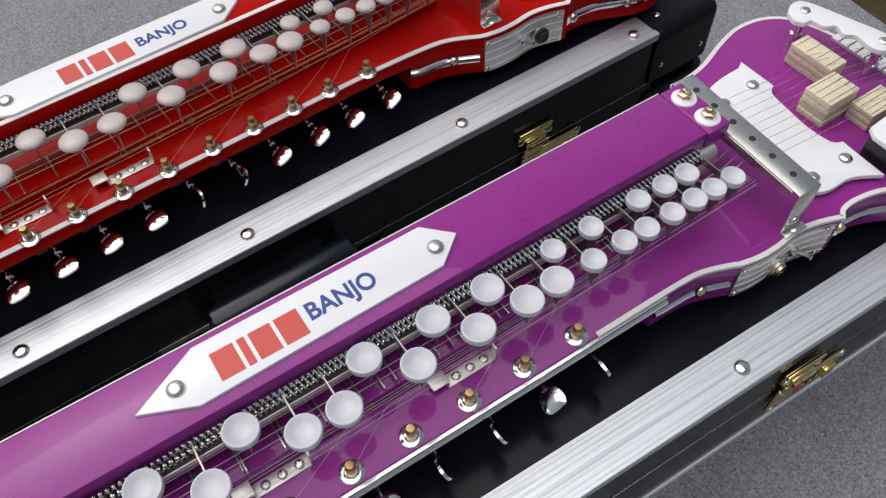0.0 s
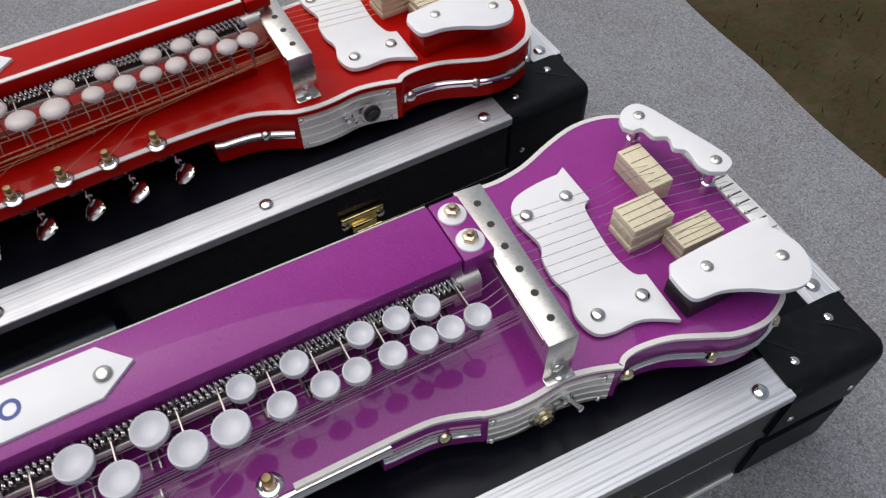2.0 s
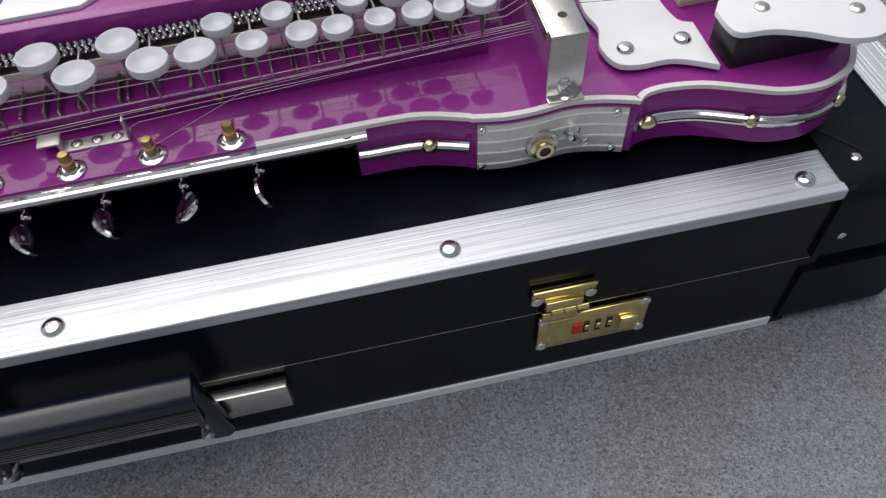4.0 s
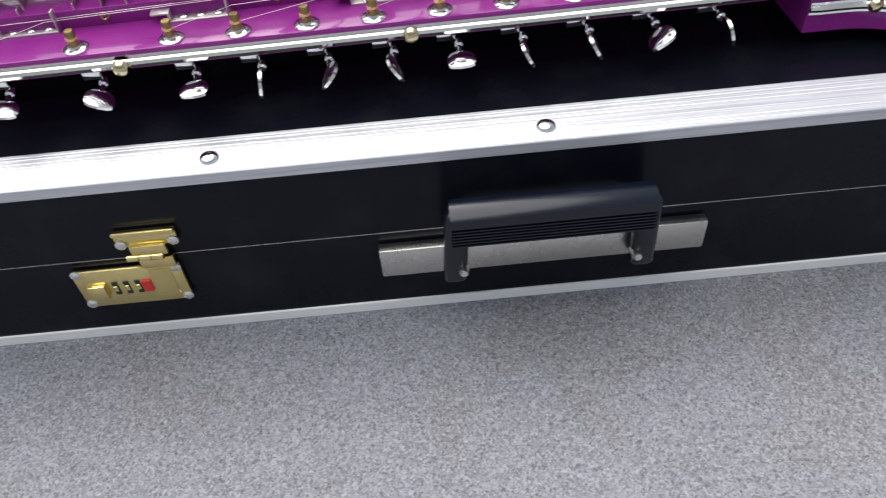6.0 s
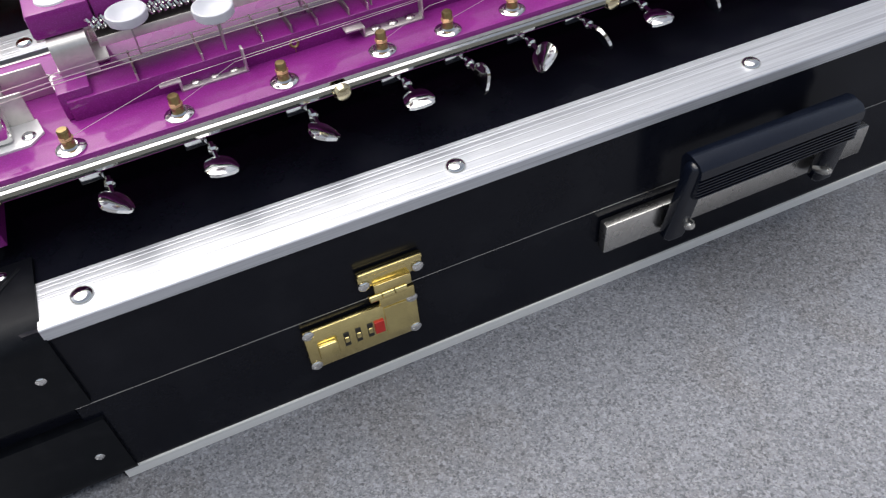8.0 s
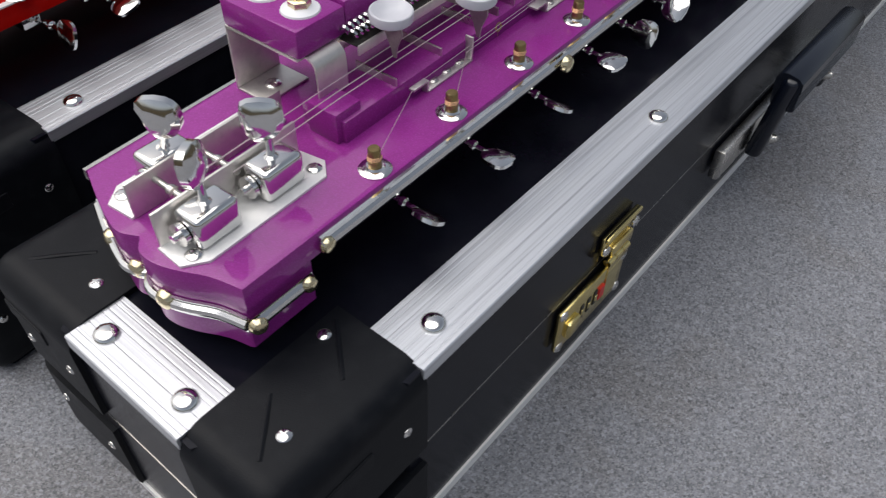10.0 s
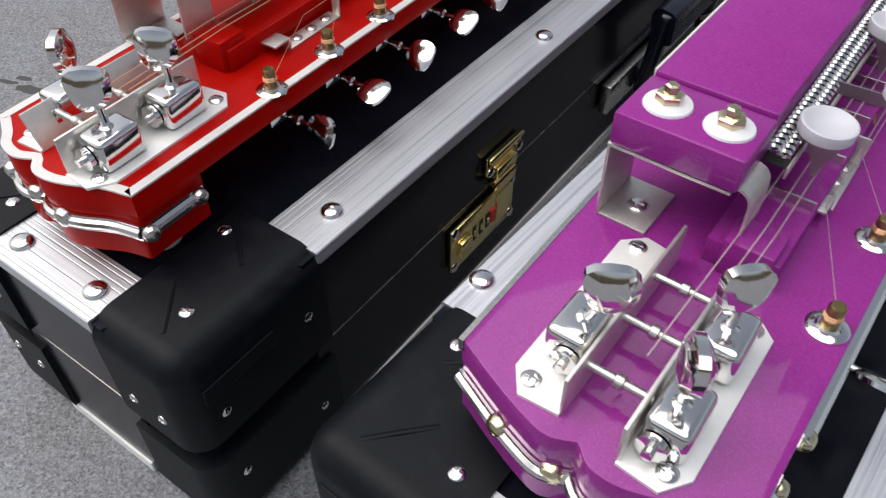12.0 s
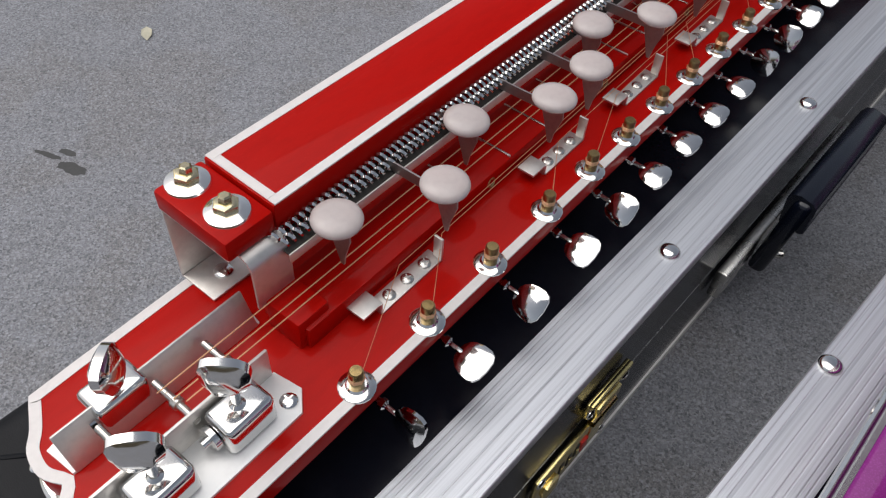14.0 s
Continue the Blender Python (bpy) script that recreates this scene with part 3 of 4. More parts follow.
    for a, c in ((-36.75 if not white_trim else -37.6, sp - 0.06), (24.2 + kx * 0.6, 26.2 + kx * 0.6)):
        blk = P("end_block", box(a, c, c0 - 0.08, c1 + 0.05, (8.05 if not white_trim else 8.4) + cz, 9.4 + cz, 0.16), paint, cov)
        for yy in (c0 + 1.1, c0 + 3.3):
            mx = (a + c) / 2
            P("washer", lathe([(0, 0), (0.88, 0), (0.84, 0.1), (0.55, 0.22), (0.45, 0.24), (0, 0.24)], 24, turn_cm(mx, yy, 9.38 + cz)), WHITE if not white_trim else CHROME, blk)
            P("brass_nut", lathe([(0.5, 0), (0.5, 0.3), (0.42, 0.36), (0.27, 0.38), (0.25, 0.62), (0.18, 0.68), (0, 0.68)], 6, turn_cm(mx, yy, 9.55 + cz, rnd.uniform(-6, 6), rnd.uniform(-6, 6), rnd.uniform(0, 60))), PALE_BRASS, blk)
    # bent steel sheet under each end of the cover: shelf, far wall, foot with a screw, and a rounded front apron
    for x, s in ((-36.7 if not white_trim else -37.5, 1), (25.6 + kx * 0.6, -1)):
        xa, xb = sorted((x, x + s * 2.7))
        zs = (8.05 if not white_trim else 8.4) + cz
        br = P("cover_bracket", box(xa, xb, c0 + 0.1, c1 + 0.08, zs - 0.16, zs - 0.02, 0.04), SATIN, lab="bent steel bracket under the cover")
        br.matrix_basis = skew
        P("far_wall", box(xa, xb, c1 - 0.06, c1 + 0.06, ZT, zs - 0.1, 0.04), SATIN, br)
        P("bracket_foot", box(xa, xb, c1 - 2.0, c1 - 0.06, ZT + 0.01, ZT + 0.14, 0.04), SATIN, br)
        P("bracket_screw", cross_screw(0.42, turn_cm((xa + xb) / 2 - 0.1, c1 - 1.1, ZT + 0.13)), CHROME, br)
        line = curve_through([(c0 + 0.4, zs - 0.12), (c0 - 0.1, zs - 0.14), (c0 - 0.4, zs - 0.35), (c0 - 0.5, zs - 0.8), (c0 - 0.5, 6.0)], 5)
        b = band(line, offset_line(line, 0.1), xa + 0.4, xa + 2.2)
        b.transform(Matrix(((0, 0, 1, 0), (1, 0, 0, 0), (0, 1, 0, 0), (0, 0, 0, 1))))
        P("apron", b, SATIN, br)
    # lever channel and return springs
    x1s = 23.8 + kx * 0.6
    lay = [P("lever_channel", box(-34.4, x1s, c0 + 0.25, c1 - 0.4, 7.1 + cz, 7.93 + cz, 0.05), STEEL)]
    b = helix(sp - 0.5, x1s, c0 - 0.26, 8.42 + cz, 0.19, 0.34, 0.08)
    helix(sp - 0.38, x1s, c0 - 0.62, 8.28 + cz, 0.19, 0.34, 0.08, b)
    lay.append(P("return_spring", b, CHROME, lab="long chrome coil springs"))
    # tray coloured dark to stand in for the shade beneath the springs
    b = box(sp - 0.3, x1s, c0 - 0.85, c0 + 0.2, 7.75 + cz, 7.85 + cz, 0.03)
    lay.append(P("spring_tray", b, DARK, lab="tray under the springs, shade put into its colour"))
    lay.append(P("tray_lip", box(sp - 0.3, x1s, c0 - 0.94, c0 - 0.86, 7.35 + cz, 7.84 + cz, 0.03), SATIN, lab="bright metal lip"))
    for ob in lay:
        ob.matrix_basis = skew

    # fret rail with blades, and keys on levers
    P("fret_rail", box(-36.5, 24 + kx, -2.5 + dy, 0.1 + dy, ZT - 0.05, 5.75, 0.06), paint)
    x, gap = -33.0, 3.3
    while x < 23 + kx:
        if x > -29 or not white_trim:
            P("fret", box(x - 0.05, x + 0.05, -2.45 + dy, 0.0 + dy, 5.74, 5.84 if white_trim else 6.15, 0.015), STEEL, smooth=False)
        x += gap
        gap *= 0.955
    big = key_mesh(1.0, dish)
    if white_trim:
        back_row = (-33.8, -26.2, -16.5, -10.7, -3.4, 0.6, 4.4, 9.1, 12.0, 15.4, 17.6, 19.5)
        front_row = (-29.8, -22.5, -19.3, -13.6, -8.4, -5.8, -1.4, 2.6, 5.75, 8.0, 10.65, 12.85, 14.7, 16.5, 18.3, 20.3, 21.9)
    else:
        back_row = (-32.4, -24.1, -14.95, -9.7, -2.4, 2.0, 5.65, 10.4, 13.3, 17.05, 19.2, 21.0)
        front_row = (-28.6, -20.9, -17.6, -12.1, -7.0, -4.7, -0.2, 3.7, 7.05, 9.25, 11.9, 14.35, 16.05, 18.1, 20.0, 21.6, 23.25)
    first_of = {}
    small_from = 8.6 if white_trim else 9.8
    for x, row in [(q, 0) for q in back_row] + [(q, 1) for q in front_row]:
        size = "large" if x < small_from else "small"
        y = (-1.68 if row == 0 else -3.55) if not white_trim else (-1.55 if row == 0 else -3.4) - 0.0115 * (x + 34)
        if size not in first_of:
            key = P("key_button", big if size == "large" else key_mesh(0.78, dish), key_mat, lab="round white plastic key")
            first_of[size] = key
        else:
            key = again(first_of[size], it, Matrix())
        key.matrix_basis = at(x + rnd.uniform(-0.06, 0.06), y + rnd.uniform(-0.06, 0.06), 8.5 + cz, rnd.uniform(-3, 3), rnd.uniform(-3, 3), rnd.uniform(0, 90))
        # sheet lever under the key, with a hook that drops to the strings
        zk = 8.5 + cz
        side = [(c0 + 0.3, zk - 0.62), (c0 + 0.3, zk - 0.12), (y - 0.2, zk + 0.02), (y - 0.62, zk - 0.02), (y - 0.66, zk - 0.5), (y - 0.36, 7.3), (y - 0.28, 6.75), (y - 0.12, 6.75), (y + 0.05, 7.3), (y + 0.4, zk - 0.5)]
        b = slab(side, x - 0.04, x + 0.04)
        b.transform(Matrix(((0, 0, 1, 0), (1, 0, 0, 0), (0, 1, 0, 0), (0, 0, 0, 1))))
        P("key_lever", b, LEVER, smooth=False)
        if x > -26 and not white_trim:
            P("fret_blade", box(x - 0.9, x - 0.8, -2.4 + dy, -0.2 + dy, 5.75, 6.2, 0.01), LEVER, smooth=False)

    # tuners along the front edge
    for k, x in enumerate(tuners):
        y = -4.6 - (x + 37) * 0.0155 + post_dy
        post = P("tuner_post", lathe([(0.3, 0), (0.3, 0.42), (0.22, 0.48), (0.2, 0.56), (0.29, 0.62), (0.29, 0.98), (0.24, 1.05), (0, 1.06)], 12, turn_cm(x, y, ZT + 0.1)), OLD_BRASS, lab="worn brass tuner post")
        P("washer", lathe([(0.74, 0), (0.74, 0.07), (0.66, 0.13), (0.45, 0.17), (0.38, 0.26), (0, 0.26)], 22, turn_cm(x, y, ZT)), CHROME, post)
        P("wound_string", tube([(x + 0.31 * math.cos(a * 0.9), y + 0.31 * math.sin(a * 0.9), ZT + 0.56 + a * 0.011) for a in range(20)], 0.035, 4), STRING, post)
        a = (-55, -78, -62, 88, 8, 38, -30, 88, -26, -28, 52, -18)[k] if not white_trim else (15, 75, 45, 65, 40, 80, 82, 78, 80, 10, 22, 65, 62, 66, 60)[k]
        ky = (-6.75 if not white_trim else -6.8) - (x + 37) * (0.0085 if not white_trim else 0.011)
        kk = x + (0.9 if not white_trim else 0.95)
        kz = 2.5
        b = box(x - 0.35, x + 0.8, ky + 1.9, ky + 2.9, 2.6, 3.45, 0.08)
        lathe([(0.16, 0), (0.16, 0.35), (0.27, 0.4), (0.27, 0.62), (0.14, 0.7), (0.13, 1.5)], 10, turn_cm(kk, ky + 1.9, kz + 0.1, 92, 0, 0), b)
        gear = P("tuner_shaft", b, CHROME, post)
        P("tuner_knob", paddle(turn_cm(kk, ky, kz, 4, a, 0) @ Matrix.Rotation(radians(90), 4, "Z"), None, 0.8, 0.84, 0.2), CHROME, post, "chrome tuner button")

    # string guides screwed to the top
    for a, c in brackets:
        y = -3.5 + post_dy - 0.031 * ((a + c) / 2 - (3 if not white_trim else -6))
        b = box(a + 0.7, c, y - 0.42, y + 0.42, ZT, ZT + 0.12, 0.03)
        box(c - 0.12, c, y - 0.42, y + 0.05, ZT, ZT + 1.35, 0.03, b)
        t = box(a - 0.3, a + 0.8, y - 0.32, y + 0.6, -0.06, 0.06, 0.02)
        t.transform(turn_cm(0, 0, ZT + 0.55, 0, 0, 0))
        merge(b, t)
        box(a + 0.65, a + 0.78, y - 0.35, y + 0.42, ZT, ZT + 0.6, 0.02, b)
        g = P("string_guide", b, SATIN, lab="bent steel string guide")
        for q in (0.2, 0.5, 0.8):
            P("screw", cross_screw(0.3, turn_cm(a + 0.8 + (c - a - 0.8) * q, y, ZT + 0.12, 0, 0, rnd.uniform(0, 90))), STEEL, g)
    for x in (-25, -15, -5.8, -3.0, 6.5, -0.5, 9.5):
        P("string_eye", lathe([(0.22, 0), (0.3, 0.05), (0.22, 0.12), (0.14, 0.06), (0.22, 0)], 12, turn_cm(x, -2.75 + dy + 0.3, ZT + 0.55, 80, 0, 0)), OLD_BRASS)
        P("eye_stem", lathe([(0.06, 0), (0.06, 0.4)], 8, turn_cm(x, -2.75 + dy + 0.3, ZT)), OLD_BRASS)

    # head tuners on two flanged plates
    hy = -0.9 if white_trim else 0.0
    for yb, s, xs in ((0.75, 1, (-42.7,)), (-1.35, -1, (-43.8, -40.4))):
        yb += hy
        a, c = (-45.3, -37.0) if s > 0 else (-45.7, -38.2)
        y2 = yb + s * (1.6 if s > 0 and white_trim else 2.05)
        pts = [(a, yb), (c, yb), (c + 0.2, yb + s * 1.3), (c - 0.5, y2), (a + 0.8, y2), (a - 0.1, yb + s * 1.4)]
        pl = P("tuner_plate", slab(pts if s > 0 else pts[::-1], ZT, ZT + 0.13, 0.03), BRIGHT, lab="bright metal tuner plate")
        b = box(a + 0.1, c - 0.1, yb - 0.07, yb + 0.07, ZT, ZT + 1.75, 0.05)
        if s > 0 and white_trim:
            b.transform(turn_cm(0, yb, ZT, -24, 0, 0) @ turn_cm(0, -yb, -ZT))
        P("flange", b, SATIN, pl)
        for q in (a + 0.6, c - 0.5):
            P("screw", cross_screw(0.36, turn_cm(q, yb + s * 1.35, ZT + 0.13)), CHROME, pl)
        for x in xs:
            gb = bmesh.new()
            box(-1.05, 1.05, -0.72, 0.72, 0, 1.5, 0.26, gb, 3)
            gb.transform(turn_cm(x, yb + s * 0.9, ZT + 0.14, 0, 0, 0))
            g = P("gear_box", gb, CHROME, pl)
            P("gear_wheel", lathe([(0, 0), (0.5, 0), (0.5, 0.22), (0.18, 0.25), (0.18, 0.5), (0, 0.5)], 14, turn_cm(x - 1.1, yb + s * 0.7, ZT + 0.75, 0, -90, 0)), CHROME, g)
            P("knob_stem", lathe([(0.3, 0), (0.3, 0.2), (0.18, 0.3), (0.16, 1.1), (0.26, 1.5)], 12, turn_cm(x, yb + s * 0.85, ZT + 1.45, 24 if s > 0 else 0, 0, 0)), CHROME, g)
            turn = ({-42.7: 38, -43.8: -38, -40.4: -48} if white_trim else {-42.7: -60, -43.8: 28, -40.4: -40})[x]
            P("tuner_knob", paddle(turn_cm(x - 0.1, yb + (0.1 if s > 0 else -0.85), ZT + 3.5, 0, -10 if s > 0 else 0, turn), None, 0.84, 0.92, 0.38, 0.16), CHROME, g, "chrome tuner button")
    for x in (-43.9, -41.6, -39.4):
        P("string_roller", lathe([(0.16, 0), (0.16, 0.9), (0.26, 0.95), (0.26, 1.2), (0.16, 1.25), (0.16, 2.3)], 12, turn_cm(x, -1.45 + hy, ZT + 1.2, -90, 0, 0)), STEEL)
    # block that lifts the two melody strings
    P("nut_block", box(-36.8, -35.2, -2.3 + dy, -0.5 + dy, ZT, 6.2, 0.1), paint)

    # strings
    for y0_, y1_, ya in ((-0.5, -0.9, -0.9), (-0.6, -1.5, -1.6), (-1.0, -1.9, -2.2)):
        pts = [(-42 + rnd.uniform(-1.5, 1), y1_ + dy + 0.25, ZT + 1.5), (-36, y1_ + dy, 6.55), (25 + kx, ya + dy, 6.6), (27 + kx, ya, 7.6)]
        P("string", tube(pts, 0.028, 5), STRING if white_trim else PALE_STRING, smooth=False)
    for k, x in enumerate(tuners):
        y = -4.6 - (x + 37) * 0.0155 + post_dy
        if k % 3 == 2:
            continue
        yy = -2.7 - 0.22 * (k % 5) + dy * 0.5
        if k % 2 == 0:
            pts = [(x + 0.3, y, ZT + 0.65), (min(x + 5, 20), yy, ZT + 0.75), (26 + kx, yy - 0.3, 6.6)]
        else:
            pts = [(x + 0.3, y, ZT + 0.65), (min(x + 3.5, 20), yy, ZT + 0.8), (26 + kx, yy - 0.3, 6.8)]
        P("string", tube(pts, 0.017, 4), STRING if white_trim else PALE_STRING, smooth=False)

    # bridge guard bar across the body
    guard_mat = STEEL
    gx = kx - 0.5 if white_trim else kx
    b = box(26.3 + gx, 28.2 + gx, -6.9, 5.1, 8.38, 8.52, 0.05)
    guard = P("bridge_guard", b, guard_mat, lab="bent steel bar over the strings")
    guard.matrix_basis = at(27.3 + gx, 5.0, 0, 0, 0, -3.2) @ at(-27.2 - gx, -5.0, 0)
    P("guard_leg", box(26.3 + gx, 28.2 + gx, -6.96, -6.84, ZT + 0.1, 8.5, 0.04), guard_mat, guard)
    P("guard_leg", box(26.3 + gx, 28.2 + gx, 4.97, 5.1, ZT + 0.02, 8.5, 0.04), guard_mat, guard)
    P("guard_foot", box(26.3 + gx, 28.2 + gx, -7.5, -6.85, ZT + 0.02, ZT + 0.16, 0.05), guard_mat, guard)
    P("guard_lip", box(26.25 + gx, 26.37 + gx, -6.4, 4.9, 7.7, 8.4, 0.03), guard_mat, guard)
    for k in range(6):
        P("guard_hole", lathe([(0.24, 0), (0.24, 0.04), (0, 0.04)], 12, turn_cm(27.3 + gx, -5.4 + 1.82 * k, 8.5)), DARK, guard)
    P("screw", cross_screw(0.36, turn_cm(27.3 + gx, -7.2, ZT + 0.16)), CHROME, guard)
    P("screw", cross_screw(0.36, turn_cm(27.2 + gx, -6.96, ZT + 0.85, 90, 0, 0)), CHROME, guard)

    # scalloped pickguard
    px, py = (kx + 0.3, -0.4) if white_trim else (kx, 0.0)
    up = curve_through([(34.9, 5.8), (33.2, 5.75), (31.4, 5.4), (30.5, 4.6), (30.3, 3.4), (30.6, 1.2), (30.1, 0.1), (29.9, -1.5), (30.1, -2.9), (29.6, -4.4), (29.9, -5.9), (31.0, -6.4), (33.0, -6.5), (35.0, -7.6)], 4)
    low_ = curve_through([(35.2, -3.9), (34.5, -3.4), (34.3, -1.5), (34.6, 1.0), (34.9, 2.4), (35.6, 2.9)], 4)
    pts = [(x + px, y + py) for x, y in up] + [(x + px, y + py) for x, y in low_] + [(35.6 + px, 6.2 + py)]
    guardp = P("pickguard", slab(pts, ZT + 0.25, ZT + 0.6, 0.05), WHITE, lab="white scalloped acrylic plate")
    for sx, sy in ((34.3, 3.8), (31.1, 3.6), (34.0, -5.1), (30.8, -5.0)):
        P("dome_screw", dome(0.5, 0.28, turn_cm(sx + px, sy + py, ZT + 0.6)), CHROME, guardp)
        P("spacer", lathe([(0.3, 0), (0.3, 0.26)], 12, turn_cm(sx + px, sy + py, ZT - 0.01)), STEEL, guardp)

    # bridge blocks of stacked wood
    for (a, c, d, e, h, n) in ((38.9, 40.7, 0.9, 4.7, 6.6, 3), (35.5, 38.6, -1.8, 0.5, 6.95, 4), (37.9, 41.1, -3.9, -2.0, 6.2, 3)):
        blk = None
        for k in range(n):
            z0 = ZT + (h - ZT) * k / n
            j = rnd.uniform(-0.1, 0.1)
            lay = P("bridge_block" if blk is None else "wood_layer", box(a + kx + j, c + kx + j, d + j, e + j, z0, ZT + (h - ZT) * (k + 1) / n - 0.02, 0.06), WOOD, it if blk is None else blk,
                    "stacked pale wood bridge block" if blk is None else "")
            blk = blk or lay
        wide_x = c - a > e - d
        for k in range(4):
            q = (k + 0.5) / 4
            P("string_notch", box(a + kx + 0.05, c + kx - 0.05, d + (e - d) * q - 0.014, d + (e - d) * q + 0.014, h - 0.03, h + 0.012), DARK, blk, smooth=False)
    # strings from the guard over the blocks to the tailpiece
    for k in range(9):
        ya, yb_ = 2.7 - 0.72 * k, 2.6 - 0.74 * k
        pts = [(27.3 + kx, ya, 7.4), (35.5 + kx, (ya + yb_) / 2, 6.5), (38.2 + kx, (ya + yb_) / 2, 6.98), (44.6 + bx, yb_, ZT + 0.75)]
        P("string", tube(pts, 0.022, 4), STRING if white_trim else STEEL, smooth=False)
    tail = P("tailpiece", box(44.0 + bx, 45.4 + bx, -4.6, 4.4, ZT - 0.02, ZT + 0.3, 0.06), BRIGHT, lab="bright slotted tailpiece")
    for k in range(10):
        y = 3.7 - 0.82 * k
        P("string_slot", box(44.15 + bx, 45.2 + bx, y - 0.06, y + 0.06, ZT + 0.28, ZT + 0.312), DARK, tail, smooth=False)
        P("ball_end", dome(0.13, 0.16, turn_cm(44.15 + bx, y, ZT + 0.3)), STEEL, tail)

    # hand rest on posts at the far side of the tail
    outer = curve_through([(39.8, 5.6), (40.2, 6.6), (41.3, 7.2), (42.4, 6.7), (43.4, 3.6), (44.25, 0.6), (44.1, -0.5), (43.2, -0.9)], 4)
    inner = curve_through([(42.3, -0.4), (42.0, 0.4), (42.2, 1.8), (41.6, 2.4), (41.9, 3.4), (41.1, 3.9), (40.9, 4.9), (40.2, 5.0)], 4)
    pts = [(x + kx, y) for x, y in outer] + [(x + kx, y) for x, y in inner]
    rest = P("hand_rest", slab(pts[::-1], 7.2, 7.6, 0.08), WHITE, lab="white wavy acrylic hand rest")
    for sx, sy in ((41.4, 6.0), (43.3, 0.2)):
        P("dome_screw", cross_screw(0.42, turn_cm(sx + kx, sy, 7.6)), STEEL, rest)
        P("rest_post", lathe([(0.5, 0), (0.5, 0.9), (0.36, 1.0), (0.36, 1.7), (0.5, 1.8), (0.5, 2.4)], 16, turn_cm(sx + kx, sy, ZT)), CHROME, rest)
    # control cover on a dark riser
    qx, qy = (kx + 0.4, -0.3) if white_trim else (kx, 0.0)
    up = curve_through([(35.7, -4.9), (38, -4.75), (42.6, -4.65)], 3)
    lo_ = curve_through([(42.9, -5.5), (43.4, -6.6), (43.5, -7.8), (43.0, -9.0), (42.0, -9.8), (40.4, -9.6), (38.8, -8.6), (37.2, -7.9), (35.6, -7.7), (35.2, -7.0), (35.2, -5.6)], 4)
    pts = [(x + qx, y + qy) for x, y in up] + [(43.4 + qx, -4.9 + qy)] + [(x + qx, y + qy) for x, y in lo_]
    ctl = P("control_cover", slab(pts[::-1], 6.85, 7.2, 0.06), WHITE, lab="white acrylic cover plate on a black riser")
    P("riser", box(35.6 + qx, 42.2 + qx, -7.5 + qy, -5.1 + qy, ZT - 0.02, 6.85, 0.2), RISER if not white_trim else paint, ctl)
    for sx, sy in ((42.0, -7.6), (37.5, -6.1)):
        P("dome_screw", cross_screw(0.42, turn_cm(sx + qx, sy + qy, 7.2)), STEEL, ctl)

    # name plate with arrow ends
    sx = -0.4 if not white_trim else 0.4
    cy = (c0 + c1) / 2 - 0.1
    w = 1.55
    tip = -13.4 if not white_trim else -14.2
    pts = [(tip + sx, cy - 0.2), (tip + 3.0 + sx, cy - w), (4.6 + sx, cy - w + 0.25), (6.5 + sx, cy + 0.2), (4.9 + sx, cy + w + 0.3), (tip + 3.9 + sx, cy + w + 0.3)]
    sign = P("name_plate", slab(pts, 9.5 + cz, 9.72 + cz, 0.05), WHITE, lab="white arrow-shaped plate with red and blue print")
    sign.matrix_basis = skew
    for x in (-11.1, 4.9):
        P("dome_screw", dome(0.52, 0.3, turn_cm(x + sx, cy, 9.72 + cz)), STEEL, sign)
    # red maker's mark as plain blocks, then the word in blue
    x = -8.9 + sx + (1.6 if white_trim else 0.0)
    for wdt in (1.35, 0.45, 1.3, 1.4):
        b = box(x, x + wdt, cy - 0.95, cy + 0.9, 9.715 + cz, 9.745 + cz)
        P("red_mark", b, INK_RED, sign, "plain red block", smooth=False)
        x += wdt + 0.22
    cu = bpy.data.curves.new("blue_word", "FONT")
    cu.body = "BANJO"
    cu.size, cu.extrude, cu.offset = 0.0160, 0.0001, 0.0004
    cu.space_character = 1.0
    cu.materials.append(INK_BLUE)
    word = new("blue_word", cu)
    word.parent = sign
    word.matrix_basis = at(-3.4 + sx + (1.75 if white_trim else 0.0), cy - 0.3, 9.73 + cz) @ Matrix.Diagonal((0.8 if white_trim else 0.88, 0.9 if white_trim else 1, 1, 1))
    # rubber feet
    for x, y in ((-43.3, -3.4), (-43.3, far - 1.2), (38, -7.0), (38, 7.5)):
        P("rubber_foot", lathe([(0, -0.15), (0.85, -0.15), (0.95, -0.05), (0.95, 0.4), (0.8, 0.5)], 18, turn_cm(x, y, 0)), RUBBER)
    return it


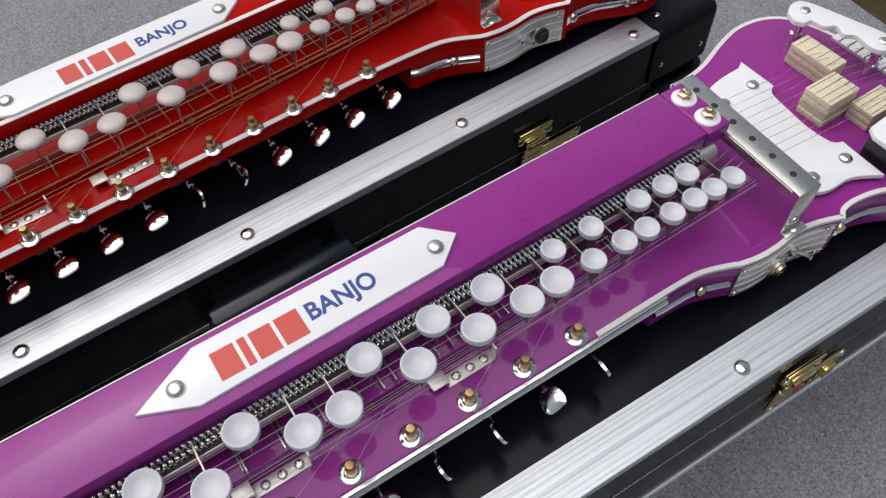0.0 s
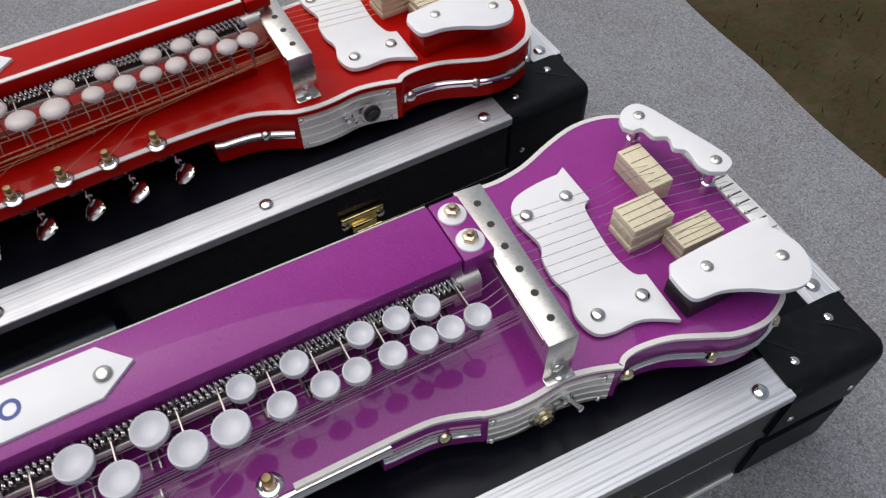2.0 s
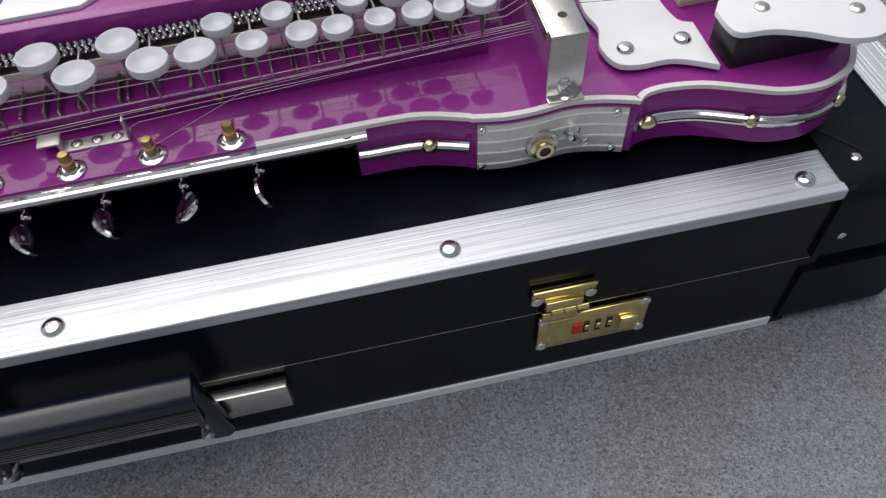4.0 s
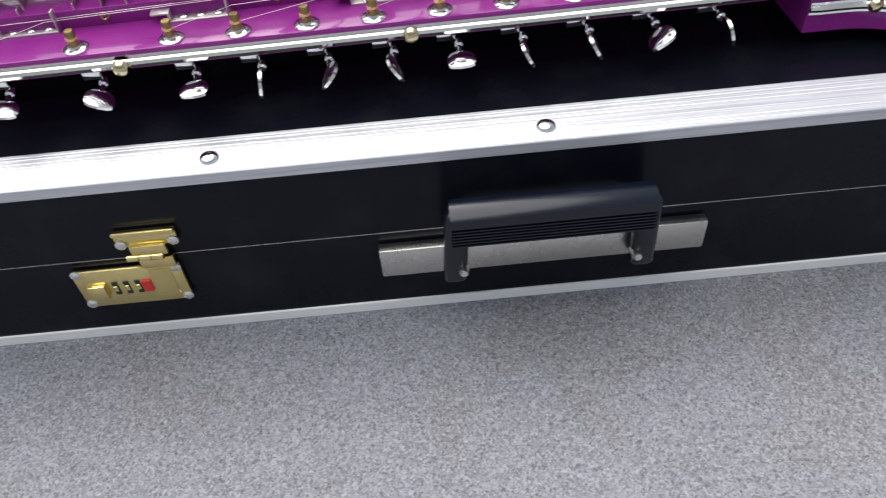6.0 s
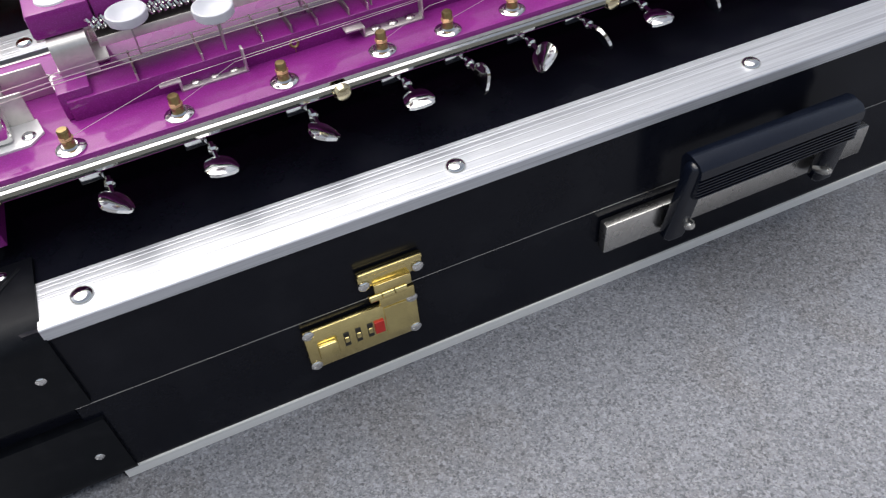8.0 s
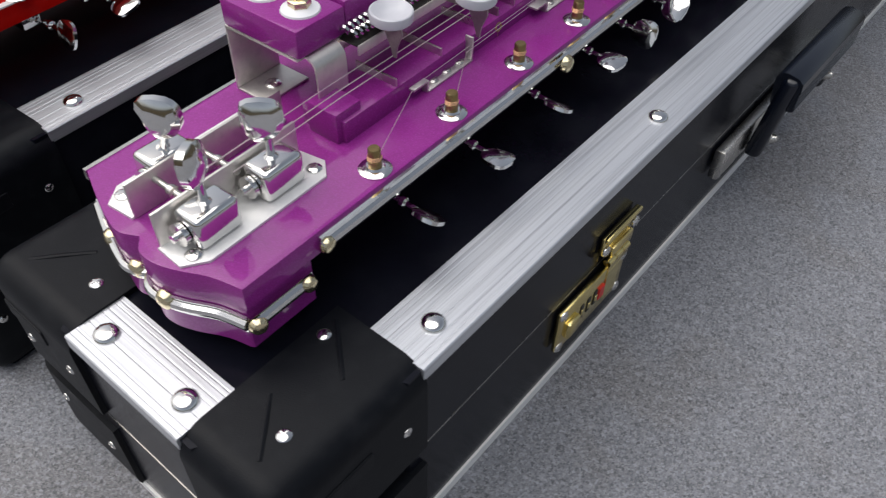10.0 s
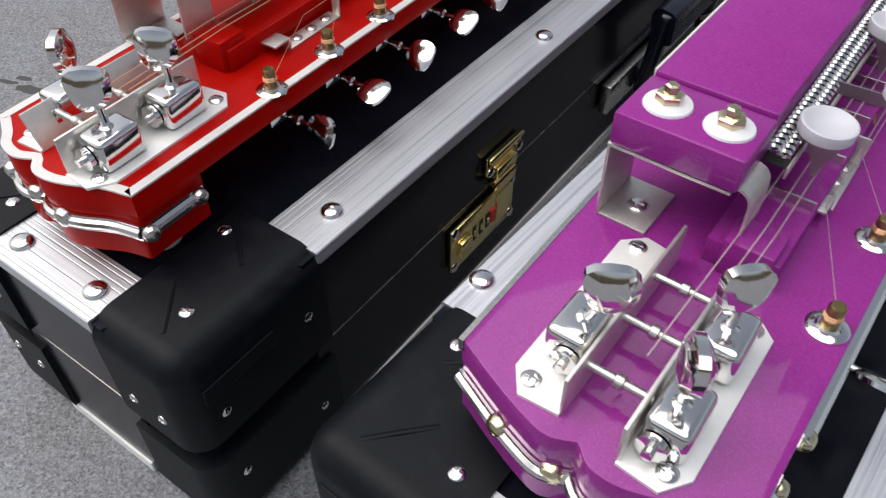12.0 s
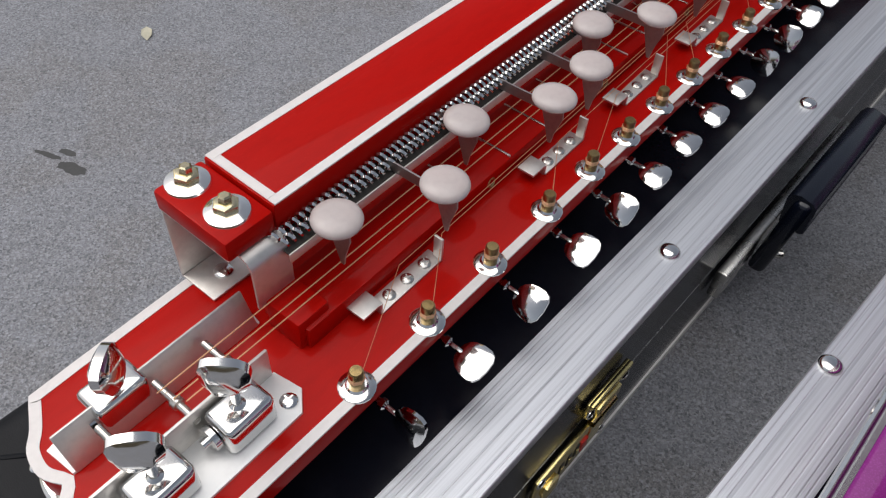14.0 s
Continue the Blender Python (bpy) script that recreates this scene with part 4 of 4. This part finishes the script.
LIFT = Matrix.Translation((0, 0, TOP / 100))
banjo(CASE_A @ LIFT @ pose(0, 0.109, 0, 0, 0, 2.0), PURPLE, "purple sparkle electric keyed banjo resting on its black case",
      (-37, -31.8, -26.4, -21, -17.2, -13.3, -9.5, -5.7, -1.9, 2, 5.9, 9.8), ((-31.9, -27.7), (-22, -17.8), (-11.4, -7.2), (0.8, 4.9)),
      0.0, 0.0, 0.0, 0.0, 0.0, 0.0, 4.9, KEY, True, False, 3)
banjo(CASE_B @ LIFT @ pose(0, 0.105, 0, 0, 0, 2.3), RED, "red electric keyed banjo with white binding resting on its black case",
      (-36.6, -32.6, -28.5, -24.3, -20.7, -17.4, -14, -10.7, -7.3, -3.9, -0.4, 3, 6.4, 9.6, 13.1), ((-34.2, -29.7), (-23.1, -19), (-15.9, -11.8), (-8.5, -4.3)),
      -1.6, 1.1, -0.9, 0.0, 0.3, -0.4, 3.7, KEY_RED, False, True, 5)

# ---- small things lying on the mat ----
b = bmesh.new()
leaf = [(0, 0), (0.8, 0.5), (1.7, 0.45), (2.3, 0.0), (1.6, -0.5), (0.7, -0.45)]
slab(leaf, 0, 0.05, 0, b)
for v in b.verts:
    v.co.z += 0.25 * abs(v.co.y) + 0.02
leaf_ob = part("leaf", b, LEAF)
leaf_ob.matrix_basis = at(-22, 79.5, 0.0, 0, 0, 60)
tagged(leaf_ob, "small curled dry leaf lying on the grey mat", "leaf")
b = bmesh.new()
ring = []
for k in range(22):
    a = 2 * math.pi * k / 22
    r = 1.0 + 0.45 * noise.noise(Vector((3 * math.cos(a), 3 * math.sin(a), 1)))
    ring.append((4.2 * r * math.cos(a), 1.1 * r * math.sin(a)))
slab([(x * 0.3 - 1.4, y * 0.5 + 0.6) for x, y in ring], 0.0, 0.02, 0, b)
slab([(x * 0.3 + 1.3, y * 0.22) for x, y in ring], 0.0, 0.02, 0, b)
slab([(x * 0.18, y * 0.3 - 0.8) for x, y in ring[::2]], 0.0, 0.02, 0, b)
st = part("tar_stain", b, TAR)
st.matrix_basis = at(-35.5, 70, 0.0, 0, 0, 115)
tagged(st, "dark tar stain on the grey mat", "stain")

# ---- short dull grass on the soil beyond the mat ----
rnd = random.Random(11)
b = bmesh.new()
for k in range(5200):
    x, y = rnd.uniform(75.5, 150), rnd.uniform(-40, 150)
    if noise.noise(Vector((x * 0.06, y * 0.06, 2))) < -0.1 and rnd.random() < 0.7:
        continue
    h, w, a = rnd.uniform(0.5, 2.2), rnd.uniform(0.06, 0.16), rnd.uniform(0, 6.28)
    dx, dy = math.cos(a), math.sin(a)
    lean = rnd.uniform(0.2, 1.2)
    v = [b.verts.new((x - dy * w, y + dx * w, -0.9)), b.verts.new((x + dy * w, y - dx * w, -0.9)), b.verts.new((x + dx * lean, y + dy * lean, -0.9 + h))]
    b.faces.new(v)
GRASS = material("dull_grass", (0.048, 0.05, 0.014), 0.8, 0.0, 0.5, 80)
tagged(part("grass", b, GRASS), "short dull green grass on brown soil", "grass", kind="stuff")
